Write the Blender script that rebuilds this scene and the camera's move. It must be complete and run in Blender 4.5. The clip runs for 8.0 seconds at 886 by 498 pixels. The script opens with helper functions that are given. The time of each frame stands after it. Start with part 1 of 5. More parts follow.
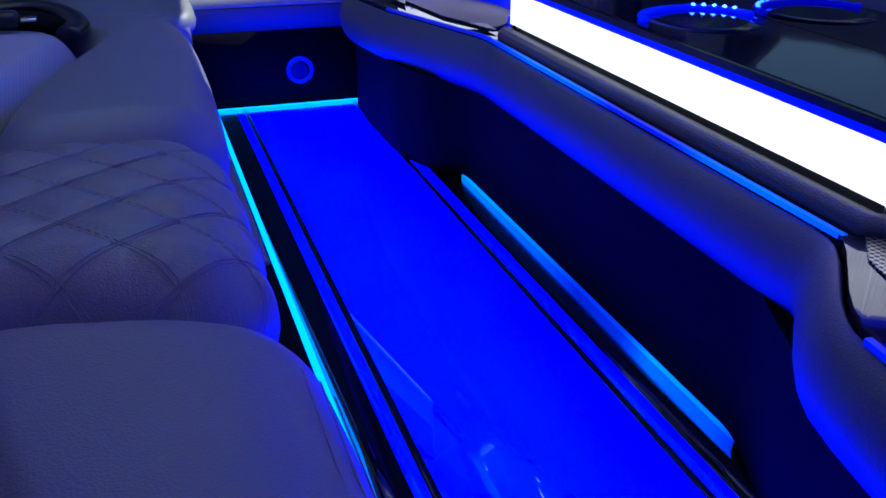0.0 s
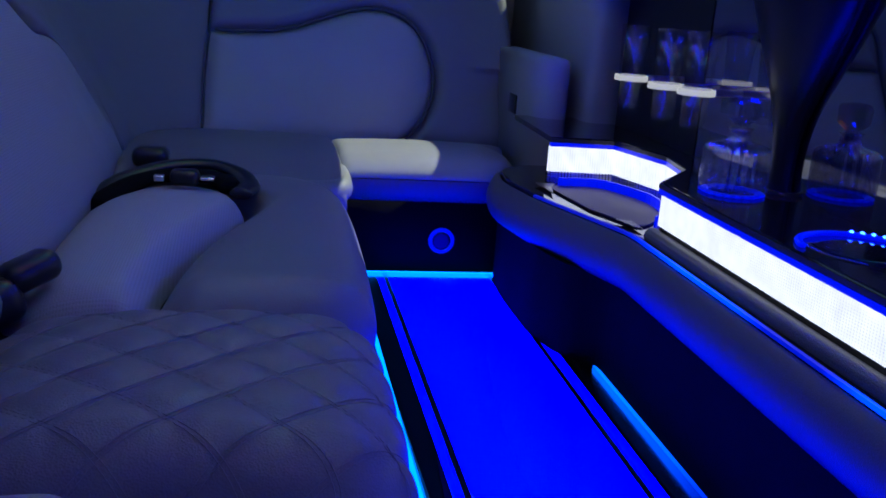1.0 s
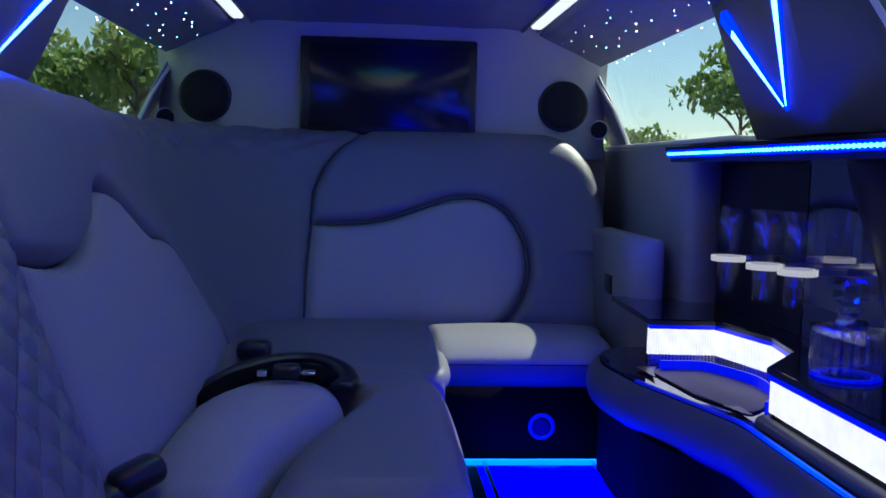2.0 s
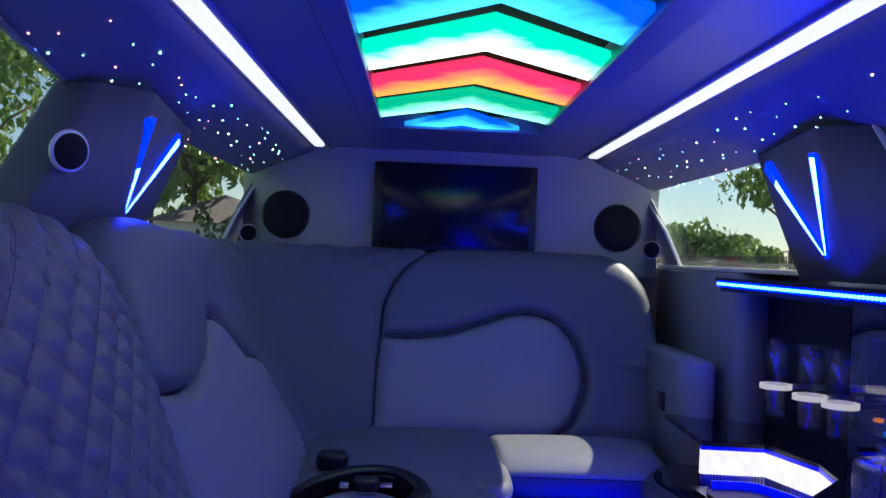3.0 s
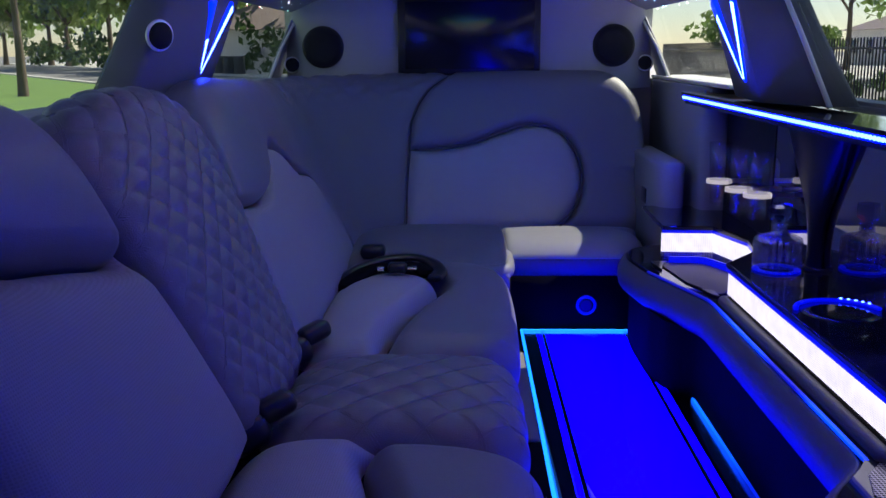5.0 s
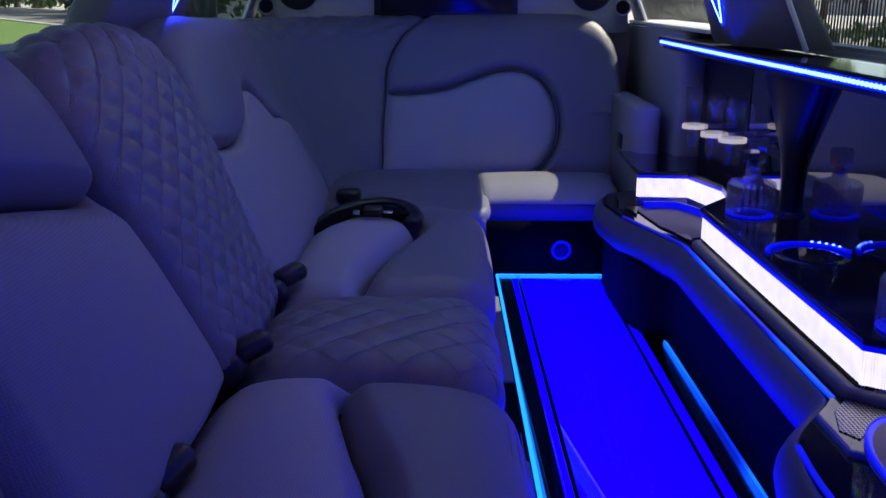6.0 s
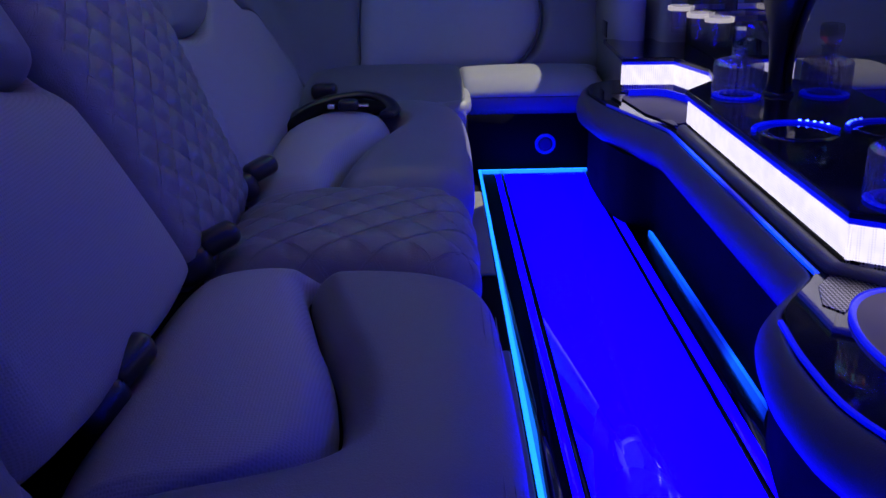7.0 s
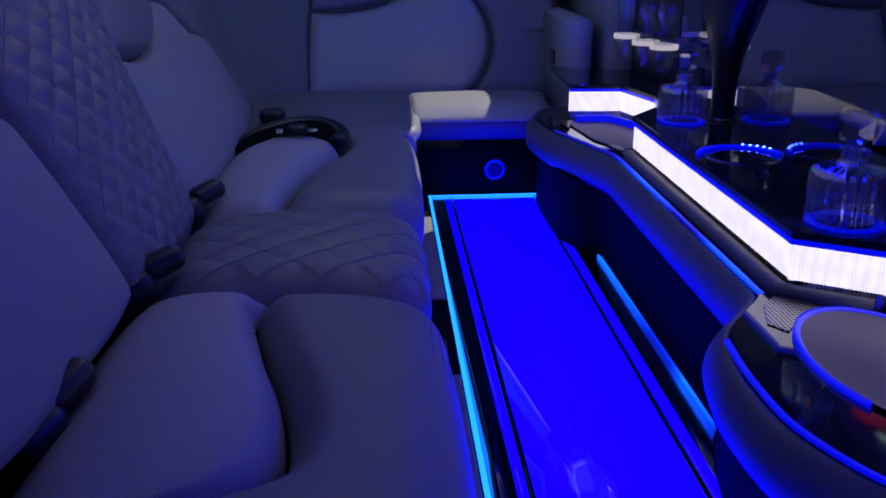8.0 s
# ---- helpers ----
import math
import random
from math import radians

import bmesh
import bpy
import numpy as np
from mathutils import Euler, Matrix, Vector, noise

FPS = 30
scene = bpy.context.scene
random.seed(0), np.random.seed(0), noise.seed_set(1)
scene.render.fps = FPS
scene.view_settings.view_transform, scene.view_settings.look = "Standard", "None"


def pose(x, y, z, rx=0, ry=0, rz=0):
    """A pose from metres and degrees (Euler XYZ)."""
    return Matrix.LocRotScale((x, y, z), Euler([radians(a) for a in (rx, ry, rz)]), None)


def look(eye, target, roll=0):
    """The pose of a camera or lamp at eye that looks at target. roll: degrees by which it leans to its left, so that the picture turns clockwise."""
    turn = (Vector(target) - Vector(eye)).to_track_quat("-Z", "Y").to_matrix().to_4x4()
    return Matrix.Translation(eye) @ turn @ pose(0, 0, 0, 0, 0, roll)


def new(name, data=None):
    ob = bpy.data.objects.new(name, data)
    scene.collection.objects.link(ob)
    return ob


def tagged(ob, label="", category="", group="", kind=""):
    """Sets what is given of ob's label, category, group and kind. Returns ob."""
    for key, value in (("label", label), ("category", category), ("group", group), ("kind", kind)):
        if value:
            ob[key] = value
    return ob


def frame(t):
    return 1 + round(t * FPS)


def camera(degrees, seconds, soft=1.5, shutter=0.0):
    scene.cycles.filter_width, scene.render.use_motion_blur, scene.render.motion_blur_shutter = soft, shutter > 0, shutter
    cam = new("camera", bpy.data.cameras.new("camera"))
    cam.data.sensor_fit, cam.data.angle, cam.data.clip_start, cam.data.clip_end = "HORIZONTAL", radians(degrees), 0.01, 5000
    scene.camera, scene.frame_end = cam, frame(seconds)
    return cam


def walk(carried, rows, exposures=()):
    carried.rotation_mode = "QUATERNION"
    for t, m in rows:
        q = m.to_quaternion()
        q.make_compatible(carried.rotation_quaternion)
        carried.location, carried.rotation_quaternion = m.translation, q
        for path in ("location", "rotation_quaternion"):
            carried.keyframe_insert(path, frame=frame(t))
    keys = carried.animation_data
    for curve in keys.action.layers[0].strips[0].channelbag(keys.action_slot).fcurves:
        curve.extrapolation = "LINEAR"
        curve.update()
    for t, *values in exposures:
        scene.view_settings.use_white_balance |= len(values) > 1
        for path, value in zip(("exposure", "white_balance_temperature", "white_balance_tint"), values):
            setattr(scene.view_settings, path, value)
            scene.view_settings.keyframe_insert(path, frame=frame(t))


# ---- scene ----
cam = camera(52.0, 8.0, shutter=0.15)
PATH = [
    (0, (0.089, 0.16, 0.666), (0.677, 1.874, -0.182), 0.4),
    (0.5, (0.071, 0.172, 0.681), (0.567, 1.97, -0.043), 1.7),
    (1, (0.04, 0.171, 0.719), (0.414, 2.062, 0.183), 4.2),
    (1.5, (0.018, 0.17, 0.748), (0.302, 2.117, 0.387), 4.6),
    (1.7, (0.049, 0.18, 0.744), (0.27, 2.149, 0.475), 3.1),
    (2.8, (-0.027, 0.057, 0.83), (0.067, 2.054, 0.799), 1.1),
    (3, (-0.03, -0.015, 0.849), (0.019, 1.984, 0.864), 2.4),
    (3.5, (-0.02, -0.226, 0.874), (0.013, 1.771, 0.774), 3.2),
    (4, (0.029, -0.417, 0.891), (-0.025, 1.567, 0.643), 1.9),
    (4.2, (0.059, -0.481, 0.905), (0.014, 1.492, 0.578), 1.1),
    (5.3, (0.076, -0.594, 0.964), (0.029, 1.358, 0.529), -0.8),
    (5.5, (0.077, -0.6, 0.957), (0.055, 1.349, 0.509), -0.6),
    (6, (0.073, -0.588, 0.944), (0.075, 1.339, 0.408), 0.2),
    (6.5, (0.108, -0.553, 0.914), (0.117, 1.343, 0.277), -0.5),
    (7, (0.11, -0.542, 0.88), (0.125, 1.323, 0.158), -1.1),
    (7.5, (0.116, -0.518, 0.865), (0.16, 1.324, 0.088), -1.4),
    (8, (0.113, -0.538, 0.867), (0.237, 1.345, 0.203), -0.2),
]
EXPOSURES = [(0, 0.95, 6000, 1), (1.0, 0.55, 6000, 1), (1.7, 0.55, 6000, 2), (2.8, 0.55, 6150, 11), (4.2, 0.55, 6300, 15), (5.3, 0.5, 6450, 17), (8, 0.42, 6450, 17.5)]
walk(cam, [(t, look(eye, target, roll)) for t, eye, target, roll in PATH], EXPOSURES)

# ---- world, sun ----
world = bpy.data.worlds.new("world")
scene.world = world
world.use_nodes = True
wn = world.node_tree.nodes
sky = wn.new("ShaderNodeTexSky")
sky.sky_type, sky.sun_disc = "NISHITA", False
SUN_WAY = Vector((1.0, 0.79, 1.35)).normalized()
sky.dust_density, sky.ozone_density = 0.1, 3.0
sky.sun_elevation = math.asin(SUN_WAY.z)
sky.sun_rotation = math.atan2(SUN_WAY.x, SUN_WAY.y)
world.node_tree.links.new(sky.outputs[0], wn["Background"].inputs[0])
wn["Background"].inputs[1].default_value = 0.082
sun = new("sun", bpy.data.lights.new("sun", "SUN"))
sun.data.energy, sun.data.angle, sun.data.color = 5.0, radians(0.6), (1.0, 0.95, 0.84)
sun.matrix_world = look(SUN_WAY * 30, (0, 0, 0))


# ---- materials ----
def nodes(name):
    m = bpy.data.materials.new(name)
    m.use_nodes = True
    return m, m.node_tree.nodes, m.node_tree.links, m.node_tree.nodes["Principled BSDF"]


def surface(name, color, rough=0.5, metal=0.0, vary=0.12, scale=6.0, grain=200.0, bump=0.1, coat=0.0, kind="noise", per_piece=0.0):
    """A plain surface: colour with slow stains and fine grain, and relief of the grain."""
    m, n, l, b = nodes(name)
    co = n.new("ShaderNodeTexCoord")
    slow, fine = n.new("ShaderNodeTexNoise"), n.new("ShaderNodeTexVoronoi" if kind == "cells" else "ShaderNodeTexNoise")
    slow.inputs["Scale"].default_value, fine.inputs["Scale"].default_value = scale, grain
    slow.inputs["Detail"].default_value = 4
    mix = n.new("ShaderNodeMix")
    mix.data_type = "RGBA"
    mix.inputs["A"].default_value = (*[c * (1 - vary) for c in color], 1)
    mix.inputs["B"].default_value = (*[min(1, c * (1 + vary)) for c in color], 1)
    for t in (slow, fine):
        l.new(co.outputs["Object"], t.inputs["Vector"])
    add = n.new("ShaderNodeMath")
    add.operation = "MULTIPLY_ADD"
    add.inputs[1].default_value = 0.35
    l.new(fine.outputs[0], add.inputs[0])
    l.new(slow.outputs[0], add.inputs[2])
    last = add.outputs[0]
    if per_piece:
        info = n.new("ShaderNodeObjectInfo")
        more = n.new("ShaderNodeMath")
        more.operation = "MULTIPLY_ADD"
        more.inputs[1].default_value = per_piece
        l.new(info.outputs["Random"], more.inputs[0])
        l.new(last, more.inputs[2])
        last = more.outputs[0]
    l.new(last, mix.inputs["Factor"])
    l.new(mix.outputs["Result"], b.inputs["Base Color"])
    b.inputs["Metallic"].default_value = metal
    b.inputs["Coat Weight"].default_value = coat
    rr = n.new("ShaderNodeMapRange")
    rr.inputs["To Min"].default_value, rr.inputs["To Max"].default_value = rough * 0.85, min(1, rough * 1.2)
    l.new(slow.outputs[0], rr.inputs["Value"])
    l.new(rr.outputs[0], b.inputs["Roughness"])
    if bump:
        bp = n.new("ShaderNodeBump")
        bp.inputs["Strength"].default_value, bp.inputs["Distance"].default_value = bump, 0.002
        l.new(fine.outputs[0], bp.inputs["Height"])
        l.new(bp.outputs[0], b.inputs["Normal"])
    return m


def glow(name, color, strength, rough=0.3, mottle=0.0, scale=30.0):
    m, n, l, b = nodes(name)
    b.inputs["Base Color"].default_value = (0.03, 0.03, 0.04, 1)
    b.inputs["Roughness"].default_value = rough
    b.inputs["Specular IOR Level"].default_value = 0.5
    b.inputs["Emission Color"].default_value = (*color, 1)
    b.inputs["Emission Strength"].default_value = strength
    if mottle:
        co, t, r = n.new("ShaderNodeTexCoord"), n.new("ShaderNodeTexNoise"), n.new("ShaderNodeMapRange")
        t.inputs["Scale"].default_value = scale
        r.inputs["From Min"].default_value, r.inputs["From Max"].default_value = 0.3, 0.7
        r.inputs["To Min"].default_value, r.inputs["To Max"].default_value = strength * (1 - mottle), strength * (1 + mottle)
        l.new(co.outputs["Object"], t.inputs["Vector"])
        l.new(t.outputs[0], r.inputs["Value"])
        l.new(r.outputs[0], b.inputs["Emission Strength"])
    return m


def tinted_glass(name, color, gloss=0.08):
    m, n, l, b = nodes(name)
    tr, gl, mx = n.new("ShaderNodeBsdfTransparent"), n.new("ShaderNodeBsdfGlossy"), n.new("ShaderNodeMixShader")
    tr.inputs["Color"].default_value = (*color, 1)
    gl.inputs["Roughness"].default_value = 0.02
    mx.inputs[0].default_value = gloss
    l.new(tr.outputs[0], mx.inputs[1])
    l.new(gl.outputs[0], mx.inputs[2])
    l.new(mx.outputs[0], n["Material Output"].inputs["Surface"])
    return m


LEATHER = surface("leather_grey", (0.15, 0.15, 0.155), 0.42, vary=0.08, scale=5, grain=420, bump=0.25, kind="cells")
# Rear seat leather, paled to carry part of the sunlight falling on it.
LEATHER_SUN_LIFT = surface("leather_sun_lift", (0.22, 0.22, 0.22), 0.42, vary=0.08, scale=5, grain=420, bump=0.25, kind="cells")


def perforate(m, pitch, hole, dark, glowing=False, flat=None):
    """Rows of small holes: darker and sunk, on a regular lattice of that pitch."""
    n, l, b = m.node_tree.nodes, m.node_tree.links, m.node_tree.nodes["Principled BSDF"]
    co, cell, r = n.new("ShaderNodeTexCoord"), n.new("ShaderNodeTexVoronoi"), n.new("ShaderNodeMapRange")
    turn = n.new("ShaderNodeMapping")
    if flat is None:
        turn.inputs["Rotation"].default_value = (0.05, 0.04, radians(45))
    else:
        turn.inputs["Scale"].default_value = [0.0 if k == flat else 1.0 for k in range(3)]
    l.new(co.outputs["Object"], turn.inputs[0])
    l.new(turn.outputs[0], cell.inputs["Vector"])
    cell.inputs["Scale"].default_value, cell.inputs["Randomness"].default_value = 1 / pitch, 0.0
    r.inputs["From Min"].default_value, r.inputs["From Max"].default_value = hole, hole + 0.15
    l.new(cell.outputs["Distance"], r.inputs["Value"])
    mix = n.new("ShaderNodeMix")
    mix.data_type = "RGBA"
    mix.blend_type = "MULTIPLY"
    mix.inputs["Factor"].default_value = 1.0
    low = n.new("ShaderNodeMapRange")
    low.inputs["To Min"].default_value = dark
    l.new(r.outputs[0], low.inputs["Value"])
    port = b.inputs["Emission Color" if glowing else "Base Color"]
    if port.is_linked:
        l.new(port.links[0].from_socket, mix.inputs["A"])
    else:
        mix.inputs["A"].default_value = port.default_value[:]
    l.new(low.outputs[0], mix.inputs["B"])
    l.new(mix.outputs["Result"], port)
    return m


# One perforated leather; its tone holds how brightly backs, seats and rear are lit.
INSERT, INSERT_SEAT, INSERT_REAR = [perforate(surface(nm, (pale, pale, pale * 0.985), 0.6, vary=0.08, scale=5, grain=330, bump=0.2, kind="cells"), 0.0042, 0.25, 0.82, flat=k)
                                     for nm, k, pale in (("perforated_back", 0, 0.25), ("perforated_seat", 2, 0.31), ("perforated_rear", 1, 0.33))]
LEATHER_HEAD = surface("leather_head", (0.155, 0.155, 0.165), 0.42, vary=0.08, scale=5, grain=420, bump=0.25, kind="cells")
LEATHER_BAR = surface("leather_bar", (0.075, 0.075, 0.078), 0.45, vary=0.08, scale=5, grain=420, bump=0.25, kind="cells")
THREAD = surface("thread", (0.20, 0.20, 0.21), 0.7, bump=0)
PIPING = surface("piping", (0.05, 0.05, 0.06), 0.6, bump=0)
BLACK_GLOSS = surface("black_acrylic", (0.012, 0.012, 0.014), 0.06, vary=0.3, scale=9, bump=0, coat=0.5)
BLACK_MATT = surface("black_carpet", (0.003, 0.003, 0.003), 0.95, vary=0.3, scale=12, grain=700, bump=0.4)
BLACK_MATT.node_tree.nodes["Principled BSDF"].inputs["Specular IOR Level"].default_value = 0.08
BLACK_PLASTIC = surface("black_plastic", (0.008, 0.008, 0.010), 0.30, vary=0.2, scale=20, grain=300, bump=0.1)
HEADLINER = surface("headliner", (0.19, 0.19, 0.21), 0.9, vary=0.06, scale=4, grain=600, bump=0.2)
CEILING_GLOSS = surface("ceiling_gloss", (0.27, 0.26, 0.33), 0.42, metal=0.55, vary=0.08, scale=2, grain=8, bump=0.02)
TRIM_GREY = surface("grey_trim", (0.31, 0.31, 0.32), 0.6, vary=0.08, scale=5, grain=500, bump=0.2)
TRIM_DARK = surface("dark_trim", (0.13, 0.13, 0.14), 0.65, vary=0.1, scale=5, grain=500, bump=0.25)
CREAM = surface("cream_trim", (0.50, 0.48, 0.40), 0.5, vary=0.1, scale=8, bump=0.05)
KICK = surface("kick_strip", (0.17, 0.165, 0.14), 0.5, vary=0.2, scale=14, bump=0.1)
PALE_TRIM = surface("pale_trim", (0.80, 0.79, 0.74), 0.4, vary=0.06, scale=8, bump=0.05)
CHROME = surface("chrome", (0.80, 0.80, 0.82), 0.08, metal=1.0, vary=0.04, bump=0)
SILVER = surface("silver_ring", (0.82, 0.83, 0.85), 0.38, metal=0.55, vary=0.05, bump=0)
CHROME_MESH = perforate(surface("perforated_chrome", (0.7, 0.68, 0.67), 0.28, metal=1.0, vary=0.15, grain=330, bump=0.1, kind="cells"), 0.0055, 0.30, 0.03)
MESH_FLAT = perforate(surface("perforated_flat", (0.42, 0.40, 0.40), 0.28, metal=1.0, vary=0.15, grain=330, bump=0.1, kind="cells"), 0.0065, 0.34, 0.02, flat=2)
MIRROR = surface("smoked_mirror", (0.33, 0.32, 0.40), 0.02, metal=1.0, vary=0.02, bump=0)
SCREEN = surface("screen", (0.006, 0.006, 0.008), 0.17, bump=0)
GRILLE = surface("speaker_cloth", (0.008, 0.008, 0.010), 0.8, grain=900, bump=0.6, kind="cells")
FLOOR_GLOW = glow("lit_floor", (0.001, 0.0, 1.0), 7.6, rough=0.02, mottle=0.15, scale=2.5)
_n, _l, _b = FLOOR_GLOW.node_tree.nodes, FLOOR_GLOW.node_tree.links, FLOOR_GLOW.node_tree.nodes["Principled BSDF"]
_b.inputs["Base Color"].default_value = (0.10, 0.10, 0.12, 1)
_co, _smear, _r = _n.new("ShaderNodeTexCoord"), _n.new("ShaderNodeTexNoise"), _n.new("ShaderNodeMapRange")
_smear.inputs["Scale"].default_value, _smear.inputs["Detail"].default_value = 7.0, 6.0
_r.inputs["From Min"].default_value, _r.inputs["From Max"].default_value = 0.45, 0.75
_r.inputs["To Min"].default_value, _r.inputs["To Max"].default_value = 0.012, 0.07
_b.inputs["IOR"].default_value = 1.6
_b.inputs["Coat Weight"].default_value, _b.inputs["Coat IOR"].default_value, _b.inputs["Coat Roughness"].default_value = 1.0, 1.6, 0.015
_l.new(_co.outputs["Object"], _smear.inputs["Vector"])
_l.new(_smear.outputs[0], _r.inputs["Value"])
_l.new(_r.outputs[0], _b.inputs["Roughness"])


def glow_along(name, stops, low, high, strength):
    """A light line whose brightness changes along y: stops of (y, share), from the colour low to the colour high."""
    m, n, l, b = nodes(name)
    b.inputs["Base Color"].default_value = (0.03, 0.03, 0.04, 1)
    co, sep, curve, mix, rise = n.new("ShaderNodeTexCoord"), n.new("ShaderNodeSeparateXYZ"), n.new("ShaderNodeValToRGB"), n.new("ShaderNodeMix"), n.new("ShaderNodeMapRange")
    span = n.new("ShaderNodeMapRange")
    y0, y1 = stops[0][0], stops[-1][0]
    span.inputs["From Min"].default_value, span.inputs["From Max"].default_value = y0, y1
    l.new(co.outputs["Object"], sep.inputs[0])
    l.new(sep.outputs[1], span.inputs["Value"])
    l.new(span.outputs[0], curve.inputs[0])
    ramp = curve.color_ramp
    for k, (y, share) in enumerate(stops):
        e = ramp.elements[k] if k < 2 else ramp.elements.new(1.0)
        e.position, e.color = (y - y0) / (y1 - y0), (share, share, share, 1)
    mix.data_type = "RGBA"
    mix.inputs["A"].default_value, mix.inputs["B"].default_value = (*low, 1), (*high, 1)
    l.new(curve.outputs[0], mix.inputs["Factor"])
    l.new(mix.outputs["Result"], b.inputs["Emission Color"])
    rise.inputs["To Min"].default_value, rise.inputs["To Max"].default_value = strength * 0.15, strength
    l.new(curve.outputs[0], rise.inputs["Value"])
    l.new(rise.outputs[0], b.inputs["Emission Strength"])
    return m


LED_FOOT = glow_along("led_foot", [(0.60, 0.0), (0.86, 0.15), (0.93, 0.75), (1.08, 1.0), (1.16, 0.3), (1.30, 0.2), (1.44, 0.7), (1.70, 1.0), (1.84, 1.0)], (0.0, 0.003, 1.0), (0.001, 0.085, 1.0), 2.2)
LED_EDGE = glow_along("led_edge", [(0.78, 0.7), (0.90, 1.0), (1.04, 0.9), (1.12, 0.1), (1.26, 0.1), (1.34, 0.8), (1.55, 1.0), (1.68, 0.5), (1.80, 0.05)], (0.0, 0.003, 1.0), (0.0, 0.045, 1.0), 1.7)
FLOOR_BORDER = surface("floor_border", (0.010, 0.010, 0.013), 0.03, vary=0.3, scale=9, bump=0, coat=1.0)
FLOOR_BORDER.node_tree.nodes["Principled BSDF"].inputs["IOR"].default_value = 1.8
LED_BLUE = glow("led_blue", (0.0, 0.010, 1.0), 3.0)
LED_CYAN = glow("led_cyan", (0.004, 0.17, 1.0), 2.4)
LED_DIM = glow("led_deep_blue", (0.0, 0.003, 1.0), 0.55)
LED_SHELF = glow("led_shelf", (0.0, 0.001, 1.0), 24.0)
LED_WHITE = glow("led_white", (0.80, 0.82, 1.0), 0.8)
PANEL_WHITE = perforate(glow("lit_panel", (0.70, 0.68, 0.86), 1.0, mottle=0.08, scale=30), 0.0042, 0.22, 0.7, True)
GLASS = tinted_glass("tinted_glass", (0.95, 0.97, 0.93))
BOWL = surface("satin_bowl", (0.11, 0.09, 0.13), 0.44, metal=1.0, vary=0.1, bump=0)
THIN_GLASS = tinted_glass("thin_glass", (0.93, 0.93, 0.96), 0.055)
FLUTED = tinted_glass("fluted_glass", (0.90, 0.90, 0.95), 0.28)


# ---- building helpers ----
def mesh_of(name, bm, material, smooth=True):
    bmesh.ops.recalc_face_normals(bm, faces=bm.faces)
    me = bpy.data.meshes.new(name)
    for f in bm.faces:
        f.smooth = smooth
    bm.to_mesh(me)
    bm.free()
    me.materials.append(material)
    return me


def part(name, bm, material, parent=None, label="", smooth=True):
    ob = new(name, mesh_of(name, bm, material, smooth))
    if parent is not None:
        ob.parent = parent
    return tagged(ob, label)


def thing(name, place, label, category, group="", kind=""):
    ob = new(name)
    ob.location = place
    ob.empty_display_size = 0.05
    return tagged(ob, label, category, group, kind)


def under(ob, parent):
    """Makes ob, built in world places, a part of parent."""
    ob.parent = parent
    ob.matrix_parent_inverse = Matrix.Translation(parent.location).inverted()
    return ob


def wpart(name, bm, material, parent, label="", smooth=True):
    return under(part(name, bm, material, None, label, smooth), parent)


def box(bm, lo, hi, bevel=0.0, seg=2):
    lo, hi = Vector(lo), Vector(hi)
    made = bmesh.ops.create_cube(bm, size=1, matrix=Matrix.Translation((lo + hi) / 2) @ Matrix.Diagonal((*(hi - lo), 1)))
    if bevel:
        edges = list({e for v in made["verts"] for e in v.link_edges})
        bmesh.ops.bevel(bm, geom=edges, offset=bevel, segments=seg, affect="EDGES", profile=0.5)
    return bm


def box_bm(lo, hi, bevel=0.0, seg=2):
    return box(bmesh.new(), lo, hi, bevel, seg)


def grid(bm, rows, close=False):
    vs = [[bm.verts.new(p) for p in r] for r in rows]
    for a, b in zip(vs, vs[1:]):
        n = len(a)
        for i in range(n if close else n - 1):
            bm.faces.new((a[i], a[(i + 1) % n], b[(i + 1) % n], b[i]))
    return vs


def prism(bm, outline, z0, z1, bevel=0.0):
    """A slab with the outline (plan points) from z0 to z1."""
    lo = [bm.verts.new((x, y, z0)) for x, y in outline]
    hi = [bm.verts.new((x, y, z1)) for x, y in outline]
    n = len(outline)
    bm.faces.new(lo[::-1])
    top = bm.faces.new(hi)
    for i in range(n):
        bm.faces.new((lo[i], lo[(i + 1) % n], hi[(i + 1) % n], hi[i]))
    if bevel:
        bmesh.ops.bevel(bm, geom=list(top.edges), offset=bevel, segments=2, affect="EDGES", profile=0.5)
    return bm


def spline(points, n=8, close=False):
    """A smooth line through the points (any dimension)."""
    p = [np.array(q, float) for q in points]
    out = []
    m = len(p)
    for i in range(m if close else m - 1):
        a, b, c, d = (p[(i - 1) % m] if close or i else p[0], p[i], p[(i + 1) % m], p[(i + 2) % m] if close or i + 2 < m else p[-1])
        for k in range(n):
            t = k / n
            out.append(0.5 * (2 * b + (c - a) * t + (2 * a - 5 * b + 4 * c - d) * t * t + (3 * b - a - 3 * c + d) * t ** 3))
    if not close:
        out.append(p[-1])
    return out


